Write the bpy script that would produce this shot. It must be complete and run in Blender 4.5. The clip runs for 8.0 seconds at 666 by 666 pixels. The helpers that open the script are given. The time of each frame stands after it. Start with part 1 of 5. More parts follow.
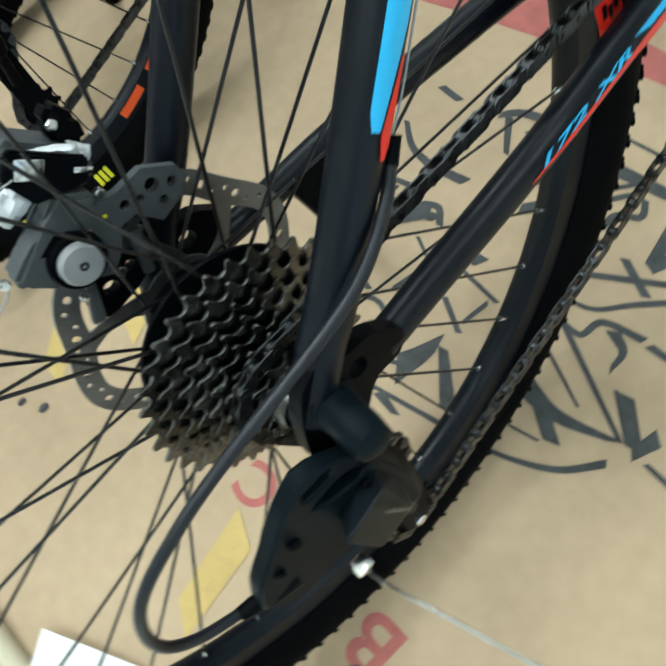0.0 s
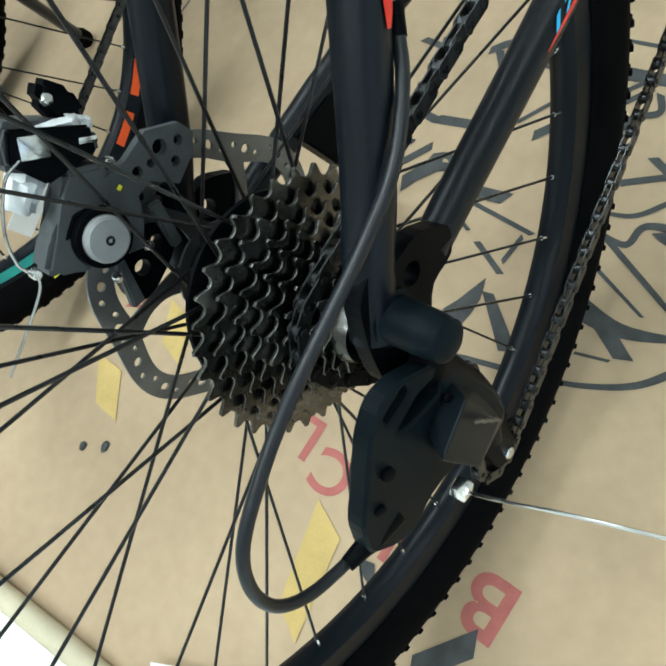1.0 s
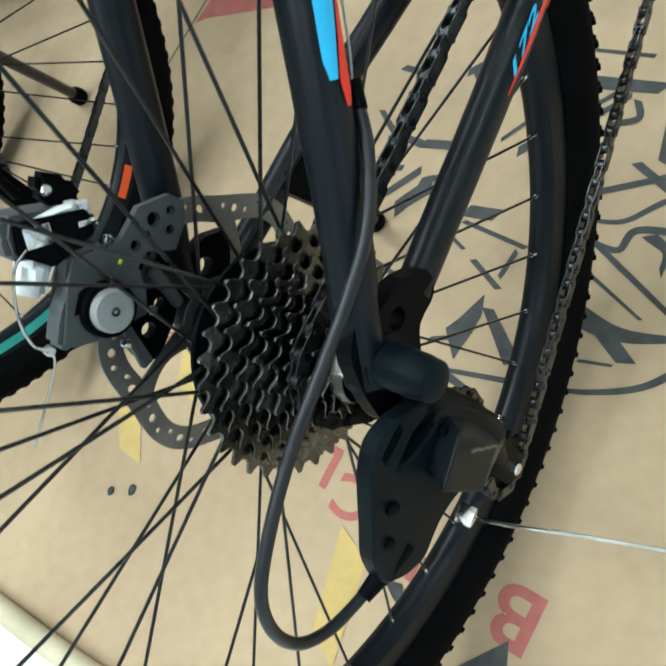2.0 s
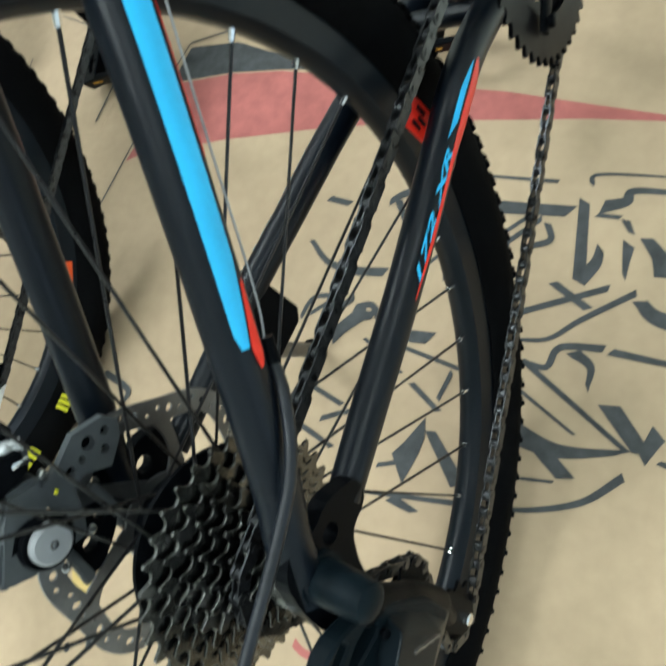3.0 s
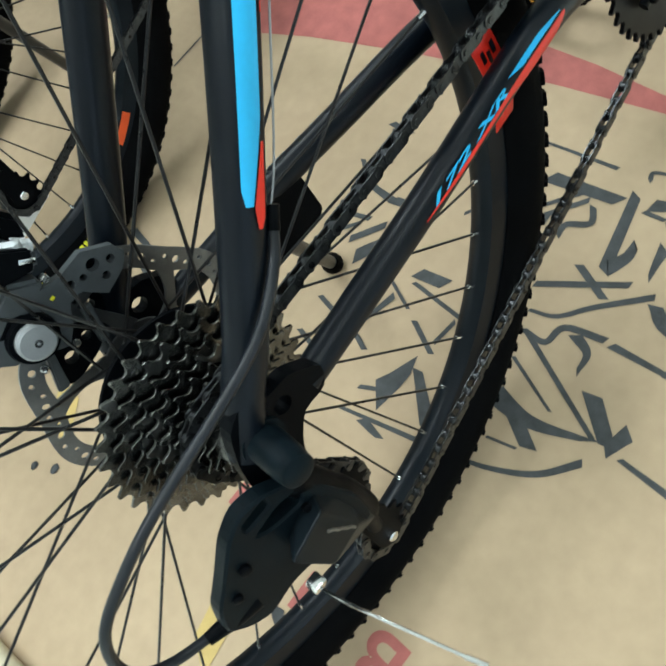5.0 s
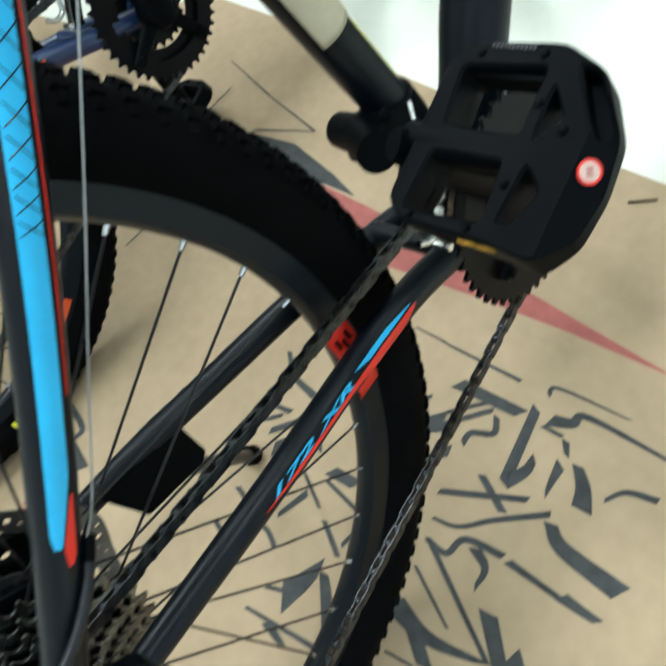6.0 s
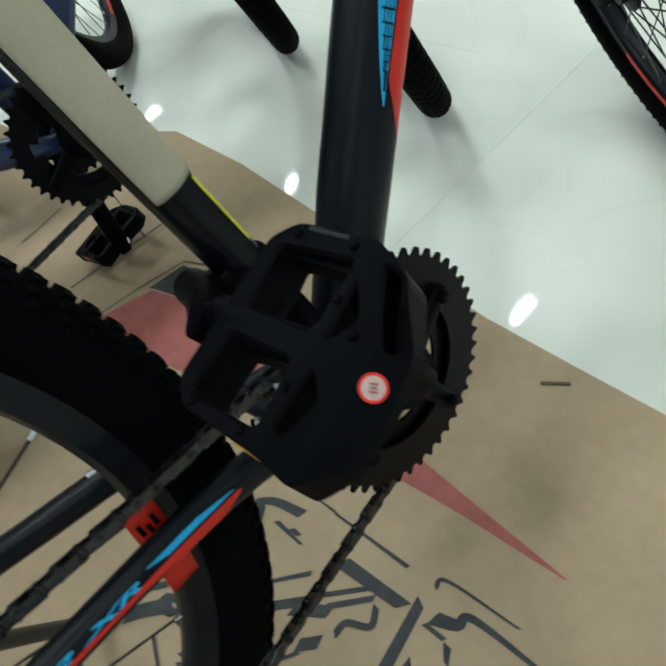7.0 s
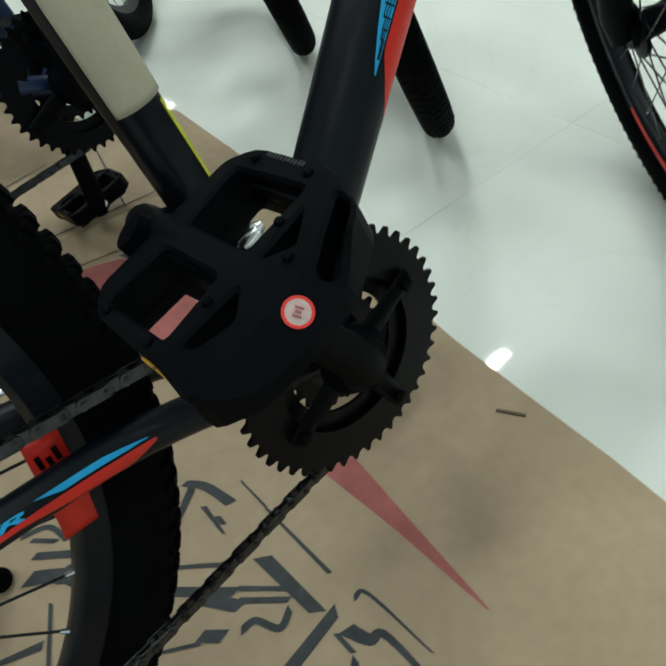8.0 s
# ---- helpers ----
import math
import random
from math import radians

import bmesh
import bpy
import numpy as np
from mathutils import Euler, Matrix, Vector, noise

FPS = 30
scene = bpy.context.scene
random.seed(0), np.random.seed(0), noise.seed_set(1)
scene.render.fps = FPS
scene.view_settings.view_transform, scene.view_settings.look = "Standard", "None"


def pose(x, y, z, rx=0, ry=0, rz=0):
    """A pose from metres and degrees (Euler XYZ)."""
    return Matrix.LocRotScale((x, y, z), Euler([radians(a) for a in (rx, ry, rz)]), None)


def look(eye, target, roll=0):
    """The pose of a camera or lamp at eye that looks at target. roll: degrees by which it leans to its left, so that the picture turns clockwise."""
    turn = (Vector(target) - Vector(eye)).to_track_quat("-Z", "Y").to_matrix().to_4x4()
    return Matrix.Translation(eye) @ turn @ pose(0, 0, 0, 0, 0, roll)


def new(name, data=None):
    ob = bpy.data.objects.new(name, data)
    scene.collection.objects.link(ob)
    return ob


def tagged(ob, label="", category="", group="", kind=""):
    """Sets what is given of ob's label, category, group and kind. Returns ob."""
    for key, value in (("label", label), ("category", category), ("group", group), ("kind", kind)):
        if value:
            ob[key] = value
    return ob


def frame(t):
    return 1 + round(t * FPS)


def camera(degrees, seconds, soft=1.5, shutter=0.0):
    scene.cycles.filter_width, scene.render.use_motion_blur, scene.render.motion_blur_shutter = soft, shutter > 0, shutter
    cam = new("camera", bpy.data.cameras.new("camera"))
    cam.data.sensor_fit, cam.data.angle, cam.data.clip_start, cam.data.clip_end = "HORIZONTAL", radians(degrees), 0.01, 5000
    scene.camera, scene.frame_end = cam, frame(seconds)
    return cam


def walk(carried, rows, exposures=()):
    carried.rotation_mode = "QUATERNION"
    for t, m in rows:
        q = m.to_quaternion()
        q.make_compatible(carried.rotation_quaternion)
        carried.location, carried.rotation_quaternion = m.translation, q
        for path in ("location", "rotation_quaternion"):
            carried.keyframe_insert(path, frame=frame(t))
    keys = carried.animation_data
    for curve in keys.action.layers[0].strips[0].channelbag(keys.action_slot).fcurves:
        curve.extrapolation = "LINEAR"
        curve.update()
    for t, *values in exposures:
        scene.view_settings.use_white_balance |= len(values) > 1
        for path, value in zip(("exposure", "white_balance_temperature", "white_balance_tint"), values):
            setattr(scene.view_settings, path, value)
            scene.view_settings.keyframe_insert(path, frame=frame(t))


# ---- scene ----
cam = camera(52.45, 8.0, soft=2.2, shutter=0.4)
# seconds, eye, turn (degrees)
PATH = [
    (0, 0.0009, -0.0770, 0.6716, 18.37, 12.90, -48.69),
    (0.5, -0.0384, -0.0945, 0.6598, 17.54, 20.40, -58.32),
    (1, -0.0381, -0.0853, 0.6451, 16.62, 19.59, -60.50),
    (1.2, -0.0375, -0.0904, 0.6506, 16.96, 20.53, -61.30),
    (2.3, -0.0041, -0.0984, 0.6676, 15.80, 23.02, -67.67),
    (2.5, 0.0112, -0.0995, 0.6732, 16.12, 23.13, -69.26),
    (3, 0.0496, -0.0982, 0.6920, 18.98, 20.51, -71.91),
    (3.5, 0.0776, -0.1135, 0.7197, 21.03, 19.59, -74.84),
    (4, 0.0268, -0.1317, 0.7195, 18.99, 18.18, -67.23),
    (4.2, 0.0176, -0.1243, 0.7136, 16.70, 18.57, -66.44),
    (5.3, 0.0611, -0.1364, 0.6943, 19.96, 17.11, -52.22),
    (5.5, 0.0920, -0.1583, 0.7257, 19.80, 19.06, -52.34),
    (6, 0.1664, -0.1587, 0.7396, 28.23, 15.69, -52.95),
    (6.5, 0.2218, -0.1599, 0.7311, 32.24, 14.80, -51.15),
    (7, 0.2627, -0.1868, 0.6953, 39.81, 10.17, -48.74),
    (7.5, 0.2684, -0.2102, 0.6601, 40.52, 7.78, -44.96),
    (8, 0.2617, -0.2063, 0.6520, 42.78, 2.49, -42.87),
]
EXPOSURES = [(0.0, 0.3), (1.2, 0.28), (2.6, 0.42), (3.5, 0.44), (4.2, 0.34), (5.5, 0.32), (6.1, 0.3), (6.6, -0.22), (7.0, -0.57), (8.0, -0.68)]
walk(cam, [(t, pose(x, y, z, rx, ry, rz)) for t, x, y, z, rx, ry, rz in PATH], EXPOSURES)

LEAN = 14.86     # the bicycles rest on their kickstands, leaning to their left
AXLE = 0.351      # wheel radius and axle height

# ---------------------------------------------------------------- light
world = bpy.data.worlds.new("world")
scene.world = world
world.use_nodes = True
world.node_tree.nodes["Background"].inputs[0].default_value = (0.75, 0.85, 1.0, 1)
world.node_tree.nodes["Background"].inputs[1].default_value = 0.05


def lamp(name, place, target, sx, sy, power, colour):
    data = bpy.data.lights.new(name, "AREA")
    data.shape, data.size, data.size_y, data.energy, data.color = "RECTANGLE", sx, sy, power, colour
    ob = new(name, data)
    ob.matrix_world = look(place, target)
    return ob


# ceiling panels over the row of bicycles, and small bright fittings farther in
PANELS = [(0.2, 0.9), (0.3, -0.9), (-1.6, 0.9), (-1.6, -0.9), (1.7, -0.9), (1.6, 2.4), (-0.4, 2.4)]
SPOTS = [(2.98, 1.32), (3.2, 3.72), (3.3, 5.9), (3.3, -0.9)]
for tx, ty in PANELS:
    lamp("panel_lamp", (tx, ty, 2.87), (tx, ty + 0.001, 0), 0.56, 0.56, 9 if ty < 0 else 29 if ty < 2 else 34, (0.88, 1.0, 1.02))
for tx, ty in SPOTS:
    lamp("spot_lamp", (tx, ty, 2.87), (tx, ty + 0.001, 0), 0.22, 0.045, 16, (0.9, 1.0, 1.03))
# added cool fill from behind the camera, as from an assumed, unseen shop front
lamp("cool_fill_lamp", (-0.9, -3.42, 1.5), (-0.9, 0, 1.2), 2.9, 2.3, 20, (0.66, 0.86, 1.0))


# ---------------------------------------------------------------- materials
def material(name, colour, rough=0.5, metal=0.0, vary=0.15, scale=20.0, bump=0.0, bump_scale=200.0, tint=None, coat=0.0, spec=0.5, rough_vary=0.1):
    m = bpy.data.materials.new(name)
    m.use_nodes = True
    t = m.node_tree
    b = t.nodes["Principled BSDF"]
    b.inputs["Roughness"].default_value = rough
    b.inputs["Metallic"].default_value = metal
    b.inputs["Specular IOR Level"].default_value = spec
    b.inputs["Coat Weight"].default_value = coat
    b.inputs["Coat Roughness"].default_value = 0.15
    co = t.nodes.new("ShaderNodeTexCoord")
    big, fine, mix = t.nodes.new("ShaderNodeTexNoise"), t.nodes.new("ShaderNodeTexNoise"), t.nodes.new("ShaderNodeMix")
    big.inputs["Scale"].default_value, big.inputs["Detail"].default_value = scale, 5
    fine.inputs["Scale"].default_value, fine.inputs["Detail"].default_value = scale * 14, 3
    for n in (big, fine):
        t.links.new(co.outputs["Object"], n.inputs["Vector"])
    add = t.nodes.new("ShaderNodeMath")
    add.operation = "MULTIPLY_ADD"
    t.links.new(fine.outputs["Fac"], add.inputs[0])
    add.inputs[1].default_value = 0.4
    t.links.new(big.outputs["Fac"], add.inputs[2])
    span = t.nodes.new("ShaderNodeMapRange")
    span.inputs["From Min"].default_value, span.inputs["From Max"].default_value = 0.45, 0.95
    t.links.new(add.outputs[0], span.inputs["Value"])
    mix.data_type = "RGBA"
    low = [c * (1 - vary) for c in colour]
    high = [min(1.0, c * (1 + vary)) for c in (tint or colour)]
    mix.inputs[6].default_value, mix.inputs[7].default_value = (*low, 1), (*high, 1)
    t.links.new(span.outputs[0], mix.inputs[0])
    t.links.new(mix.outputs[2], b.inputs["Base Color"])
    rr = t.nodes.new("ShaderNodeMapRange")
    rr.inputs["To Min"].default_value, rr.inputs["To Max"].default_value = max(0.02, rough - rough_vary), min(1.0, rough + rough_vary)
    t.links.new(big.outputs["Fac"], rr.inputs["Value"])
    t.links.new(rr.outputs[0], b.inputs["Roughness"])
    if bump:
        n, bp = t.nodes.new("ShaderNodeTexNoise"), t.nodes.new("ShaderNodeBump")
        n.inputs["Scale"].default_value, n.inputs["Detail"].default_value = bump_scale, 4
        t.links.new(co.outputs["Object"], n.inputs["Vector"])
        t.links.new(n.outputs["Fac"], bp.inputs["Height"])
        bp.inputs["Strength"].default_value, bp.inputs["Distance"].default_value = bump, 0.001
        t.links.new(bp.outputs[0], b.inputs["Normal"])
    return m


FRAME = material("matte_black_paint", (0.0020, 0.0042, 0.0078), 0.36, vary=0.2, scale=9, bump=0.05, bump_scale=900, spec=0.24)
BLUE_FRAME = material("dark_blue_paint", (0.007, 0.028, 0.095), 0.34, vary=0.2, scale=9, coat=0.3)
CYAN = material("cyan_decal", (0.012, 0.44, 0.82), 0.38, vary=0.08, scale=30)
RED = material("red_decal", (0.76, 0.020, 0.008), 0.42, vary=0.1, scale=30)
ORANGE = material("orange_decal", (0.85, 0.10, 0.012), 0.42, vary=0.1, scale=30)
YELLOW = material("yellow_decal", (0.72, 0.70, 0.02), 0.45, vary=0.12, scale=60)
AMBER = material("amber_print", (0.55, 0.28, 0.015), 0.5, vary=0.3, scale=200)
TEAL = material("teal_decal", (0.02, 0.34, 0.30), 0.45, vary=0.15, scale=60)
RUBBER = material("tyre_rubber", (0.0022, 0.0024, 0.0028), 0.7, vary=0.35, scale=40, bump=0.35, bump_scale=700, spec=0.035)
RIM = material("black_anodised_rim", (0.003, 0.006, 0.010), 0.34, vary=0.2, scale=12, bump=0.04, bump_scale=1200, spec=0.22)
SPOKE = material("black_spoke", (0.012, 0.012, 0.013), 0.3, metal=0.3, vary=0.2, scale=80)
DER_SHELL = material("blue_black_moulding", (0.004, 0.008, 0.011), 0.42, vary=0.25, scale=40, bump=0.15, bump_scale=1400, spec=0.06)
# lighter copy of the moulding, for the face that catches the light
DER_LIT_FACE = material("lit_moulding_face", (0.006, 0.010, 0.013), 0.4, vary=0.15, scale=60, bump=0.1, bump_scale=1400, spec=0.12)
MOUNT = material("grey_painted_mount", (0.060, 0.068, 0.074), 0.5, metal=0.15, vary=0.2, scale=80, bump=0.12, bump_scale=1400)
CHROME = material("bright_nickel", (0.72, 0.73, 0.74), 0.2, metal=1.0, vary=0.1, scale=90)
STEEL = material("brushed_steel", (0.17, 0.175, 0.18), 0.42, metal=0.9, vary=0.2, scale=50, bump=0.1, bump_scale=1500)
GREY = material("grey_cast_alloy", (0.03, 0.034, 0.038), 0.42, metal=0.2, vary=0.2, scale=60, bump=0.15, bump_scale=900)
BLACK_COG = material("black_chainring", (0.002, 0.002, 0.003), 0.4, vary=0.2, scale=40, spec=0.12)
KNOB = material("light_grey_plastic", (0.30, 0.31, 0.32), 0.4, vary=0.1, scale=60, bump=0.1, bump_scale=1200)
COG = material("dark_phosphate_sprocket", (0.13, 0.13, 0.125), 0.26, metal=1.0, vary=0.5, scale=60, bump=0.12, bump_scale=1400)
CHAIN = material("dark_chain_steel", (0.055, 0.058, 0.062), 0.30, metal=0.9, vary=0.6, scale=120)
PLASTIC = material("black_plastic", (0.002, 0.0026, 0.0036), 0.42, vary=0.25, scale=40, bump=0.2, bump_scale=1600, spec=0.04)
HOUSING = material("cable_housing", (0.008, 0.010, 0.014), 0.38, vary=0.2, scale=60, spec=0.35)
FOAM = material("cream_foam_wrap", (0.56, 0.50, 0.36), 0.6, vary=0.1, scale=25, bump=0.2, bump_scale=250)
SHEATH = material("clear_cable_sheath", (0.34, 0.35, 0.36), 0.35, vary=0.15, scale=90)
FILM = material("white_plastic_film", (0.72, 0.75, 0.77), 0.25, vary=0.08, scale=60, bump=0.3, bump_scale=120)
PAPER = material("white_paper", (0.78, 0.80, 0.80), 0.55, vary=0.05, scale=30, bump=0.1, bump_scale=80)
STICKER = material("aged_sticker", (0.58, 0.42, 0.38), 0.5, vary=0.15, scale=300)
WALL = material("wall_paint", (0.74, 0.75, 0.73), 0.7, vary=0.04, scale=2, bump=0.1, bump_scale=120)
INK_RED = material("faded_red_ink", (0.41, 0.130, 0.115), 0.8, vary=0.16, scale=45, bump=0.06, bump_scale=500, spec=0.25)
INK_GAP_GREY = material("dark_grey_ink_and_gap_shade", (0.062, 0.066, 0.068), 0.8, vary=0.3, scale=60, bump=0.06, bump_scale=500, spec=0.25)
WOOD = material("brown_splinter", (0.13, 0.095, 0.055), 0.7, vary=0.4, scale=120)
INK_YELLOW = material("yellow_stain", (0.54, 0.39, 0.15), 0.8, vary=0.12, scale=30, spec=0.25)


def cardboard_material():
    m = material("brown_cardboard", (0.43, 0.315, 0.205), 0.78, vary=0.09, scale=4, bump=0.12, bump_scale=350, tint=(0.46, 0.345, 0.225), spec=0.28)
    t = m.node_tree
    b = t.nodes["Principled BSDF"]
    co, wave, mp = t.nodes.new("ShaderNodeTexCoord"), t.nodes.new("ShaderNodeTexWave"), t.nodes.new("ShaderNodeBump")
    wave.bands_direction = "X"
    wave.inputs["Scale"].default_value, wave.inputs["Distortion"].default_value = 22, 0.6
    t.links.new(co.outputs["Object"], wave.inputs["Vector"])
    t.links.new(wave.outputs["Fac"], mp.inputs["Height"])
    mp.inputs["Strength"].default_value, mp.inputs["Distance"].default_value = 0.05, 0.001
    old = b.inputs["Normal"].links[0].from_socket
    t.links.new(old, mp.inputs["Normal"])
    t.links.new(mp.outputs[0], b.inputs["Normal"])
    return m


CARD = cardboard_material()


def marble_material():
    m = bpy.data.materials.new("polished_white_tile")
    m.use_nodes = True
    t = m.node_tree
    b = t.nodes["Principled BSDF"]
    co, n1, n2, mixc, ramp = (t.nodes.new(k) for k in ("ShaderNodeTexCoord", "ShaderNodeTexNoise", "ShaderNodeTexNoise", "ShaderNodeMix", "ShaderNodeValToRGB"))
    n1.inputs["Scale"].default_value, n1.inputs["Detail"].default_value, n1.inputs["Distortion"].default_value = 1.6, 8, 1.6
    n2.inputs["Scale"].default_value = 4.0
    t.links.new(co.outputs["Object"], n1.inputs["Vector"])
    t.links.new(co.outputs["Object"], n2.inputs["Vector"])
    ramp.color_ramp.elements[0].position, ramp.color_ramp.elements[1].position = 0.485, 0.515
    ramp.color_ramp.elements[0].color, ramp.color_ramp.elements[1].color = (0, 0, 0, 1), (1, 1, 1, 1)
    mid = ramp.color_ramp.elements.new(0.5)
    mid.color = (0.25, 0.25, 0.25, 1)
    ramp.color_ramp.elements[0].color = (1, 1, 1, 1)
    t.links.new(n1.outputs["Fac"], ramp.inputs[0])
    mixc.data_type = "RGBA"
    mixc.inputs[6].default_value, mixc.inputs[7].default_value = (0.835, 0.855, 0.77, 1), (0.865, 0.885, 0.80, 1)
    t.links.new(ramp.outputs[0], mixc.inputs[0])
    t.links.new(mixc.outputs[2], b.inputs["Base Color"])
    rr = t.nodes.new("ShaderNodeMapRange")
    rr.inputs["To Min"].default_value, rr.inputs["To Max"].default_value = 0.02, 0.06
    t.links.new(n2.outputs["Fac"], rr.inputs["Value"])
    t.links.new(rr.outputs[0], b.inputs["Roughness"])
    return m


MARBLE = marble_material()


# ---------------------------------------------------------------- mesh helpers
def part(name, bm, mat, parent=None, label="", smooth=True, matrix=None):
    bmesh.ops.recalc_face_normals(bm, faces=bm.faces[:])
    me = bpy.data.meshes.new(name)
    bm.to_mesh(me)
    bm.free()
    me.materials.append(mat)
    if smooth:
        me.shade_smooth()
        me.set_sharp_from_angle(angle=radians(38))
    return hang(name, me, parent, label, matrix)


def hang(name, me, parent=None, label="", matrix=None):
    ob = new(name, me)
    if parent:
        ob.parent = parent
    if matrix is not None:
        ob.matrix_basis = matrix
    return tagged(ob, label=label)


def spline(points, steps=8):
    """A smooth line through the points."""
    p = [Vector(q) for q in points]
    p = [2 * p[0] - p[1]] + p + [2 * p[-1] - p[-2]]
    out = []
    for i in range(1, len(p) - 2):
        for k in range(steps):
            t = k / steps
            a, b, c, d = p[i - 1 : i + 3]
            out.append(0.5 * (2 * b + (c - a) * t + (2 * a - 5 * b + 4 * c - d) * t * t + (3 * b - a - 3 * c + d) * t**3))
    return out + [p[-2]]


def frames_along(pts, hint=(0, 1, 0)):
    rows, up = [], Vector(hint)
    for i, q in enumerate(pts):
        d = (pts[min(i + 1, len(pts) - 1)] - pts[max(i - 1, 0)]).normalized()
        s = up - d * up.dot(d)
        s = s.normalized() if s.length > 1e-5 else d.orthogonal().normalized()
        up = s
        rows.append((q, s, d.cross(s)))
    return rows


def tube(bm, points, radii, seg=16, squash=1.0, caps=True, hint=(0, 1, 0)):
    """A round bar along points; squash flattens it across the hint's direction."""
    pts = [Vector(q) for q in points]
    if not isinstance(radii, (list, tuple)):
        radii = [radii] * len(pts)
    if len(radii) != len(pts):
        radii = [radii[0] + (radii[-1] - radii[0]) * i / (len(pts) - 1) for i in range(len(pts))]
    rings = []
    for (q, s, u), r in zip(frames_along(pts, hint), radii):
        rings.append([bm.verts.new(q + (s * math.cos(a) * squash + u * math.sin(a)) * r) for a in (2 * math.pi * k / seg for k in range(seg))])
    for a, b in zip(rings, rings[1:]):
        for k in range(seg):
            bm.faces.new((a[k], a[(k + 1) % seg], b[(k + 1) % seg], b[k]))
    if caps:
        bm.faces.new(rings[0][::-1])
        bm.faces.new(rings[-1])
    return bm


def skin_patch(bm, points, radii, t0, t1, low, high, lift=0.0005, n=24, m=8, squash=1.0, hint=(0, 1, 0)):
    """A thin decal on a tube: from t0 to t1 along it, between the angles low(t) and high(t) in degrees."""
    pts = [Vector(q) for q in points]
    if not isinstance(radii, (list, tuple)):
        radii = [radii] * len(pts)
    if len(radii) != len(pts):
        radii = [radii[0] + (radii[-1] - radii[0]) * i / (len(pts) - 1) for i in range(len(pts))]
    rows = frames_along(pts, hint)
    grid = []
    for i in range(n + 1):
        t = t0 + (t1 - t0) * i / n
        f = t * (len(pts) - 1)
        k = min(int(f), len(pts) - 2)
        w = f - k
        q = rows[k][0].lerp(rows[k + 1][0], w)
        s = rows[k][1].lerp(rows[k + 1][1], w).normalized()
        u = rows[k][2].lerp(rows[k + 1][2], w).normalized()
        r = radii[k] + (radii[k + 1] - radii[k]) * w + lift
        a0, a1 = low(t), high(t)
        line = []
        for j in range(m + 1):
            a = radians(a0 + (a1 - a0) * j / m)
            line.append(bm.verts.new(q + (s * math.cos(a) * squash + u * math.sin(a)) * r))
        grid.append(line)
    for a, b in zip(grid, grid[1:]):
        for j in range(m):
            bm.faces.new((a[j], a[j + 1], b[j + 1], b[j]))
    return bm


def box(bm, centre, size, turn=None, bevel=0.0, taper=1.0):
    m = Matrix.Translation(centre) @ (turn or Matrix()) @ Matrix.Diagonal((*size, 1))
    v = bmesh.ops.create_cube(bm, size=1.0)["verts"]
    for q in v:
        if q.co.z > 0:
            q.co.x *= taper
            q.co.y *= taper
        q.co = m @ q.co
    if bevel:
        edges = list({e for q in v for e in q.link_edges})
        bmesh.ops.bevel(bm, geom=edges, offset=bevel, segments=2, affect="EDGES", profile=0.6)
    return bm


def lathe(bm, profile, seg=64, centre=(0, 0, 0), closed=True):
    """Turns (radius, y) pairs about the y axis."""
    cx, cy, cz = centre
    rings = []
    for k in range(seg):
        a = 2 * math.pi * k / seg
        rings.append([bm.verts.new((cx + r * math.cos(a), cy + y, cz + r * math.sin(a))) for r, y in profile])
    n = len(profile)
    for k in range(seg):
        a, b = rings[k], rings[(k + 1) % seg]
        for j in range(n if closed else n - 1):
            bm.faces.new((a[j], a[(j + 1) % n], b[(j + 1) % n], b[j]))
    return bm


def prism(bm, outline, y0, y1, bevel=0.0):
    """An (x, z) outline pushed from y0 to y1."""
    a = [bm.verts.new((x, y0, z)) for x, z in outline]
    b = [bm.verts.new((x, y1, z)) for x, z in outline]
    n = len(outline)
    faces = [bm.faces.new(a), bm.faces.new(b[::-1])]
    for k in range(n):
        faces.append(bm.faces.new((a[k], b[k], b[(k + 1) % n], a[(k + 1) % n])))
    if bevel:
        edges = [e for e in {e for f in faces for e in f.edges}]
        bmesh.ops.bevel(bm, geom=edges, offset=bevel, segments=2, affect="EDGES")
    return bm


def holed_plate(bm, outline, holes, y0, y1, seg=14):
    """A plate with round holes (x, z, r), its faces filled between the rims."""
    for y in (y0, y1):
        edges = []
        for loop in [outline] + [[(x + r * math.cos(2 * math.pi * k / seg), z + r * math.sin(2 * math.pi * k / seg)) for k in range(seg)] for x, z, r in holes]:
            v = [bm.verts.new((x, y, z)) for x, z in loop]
            edges += [bm.edges.new((v[k], v[(k + 1) % len(v)])) for k in range(len(v))]
        bmesh.ops.triangle_fill(bm, edges=edges, use_beauty=True)
    for loop in [outline] + [[(x + r * math.cos(2 * math.pi * k / seg), z + r * math.sin(2 * math.pi * k / seg)) for k in range(seg)] for x, z, r in holes]:
        a = [bm.verts.new((x, y0, z)) for x, z in loop]
        b = [bm.verts.new((x, y1, z)) for x, z in loop]
        for k in range(len(loop)):
            bm.faces.new((a[k], b[k], b[(k + 1) % len(loop)], a[(k + 1) % len(loop)]))
    bmesh.ops.remove_doubles(bm, verts=bm.verts[:], dist=1e-6)
    return bm


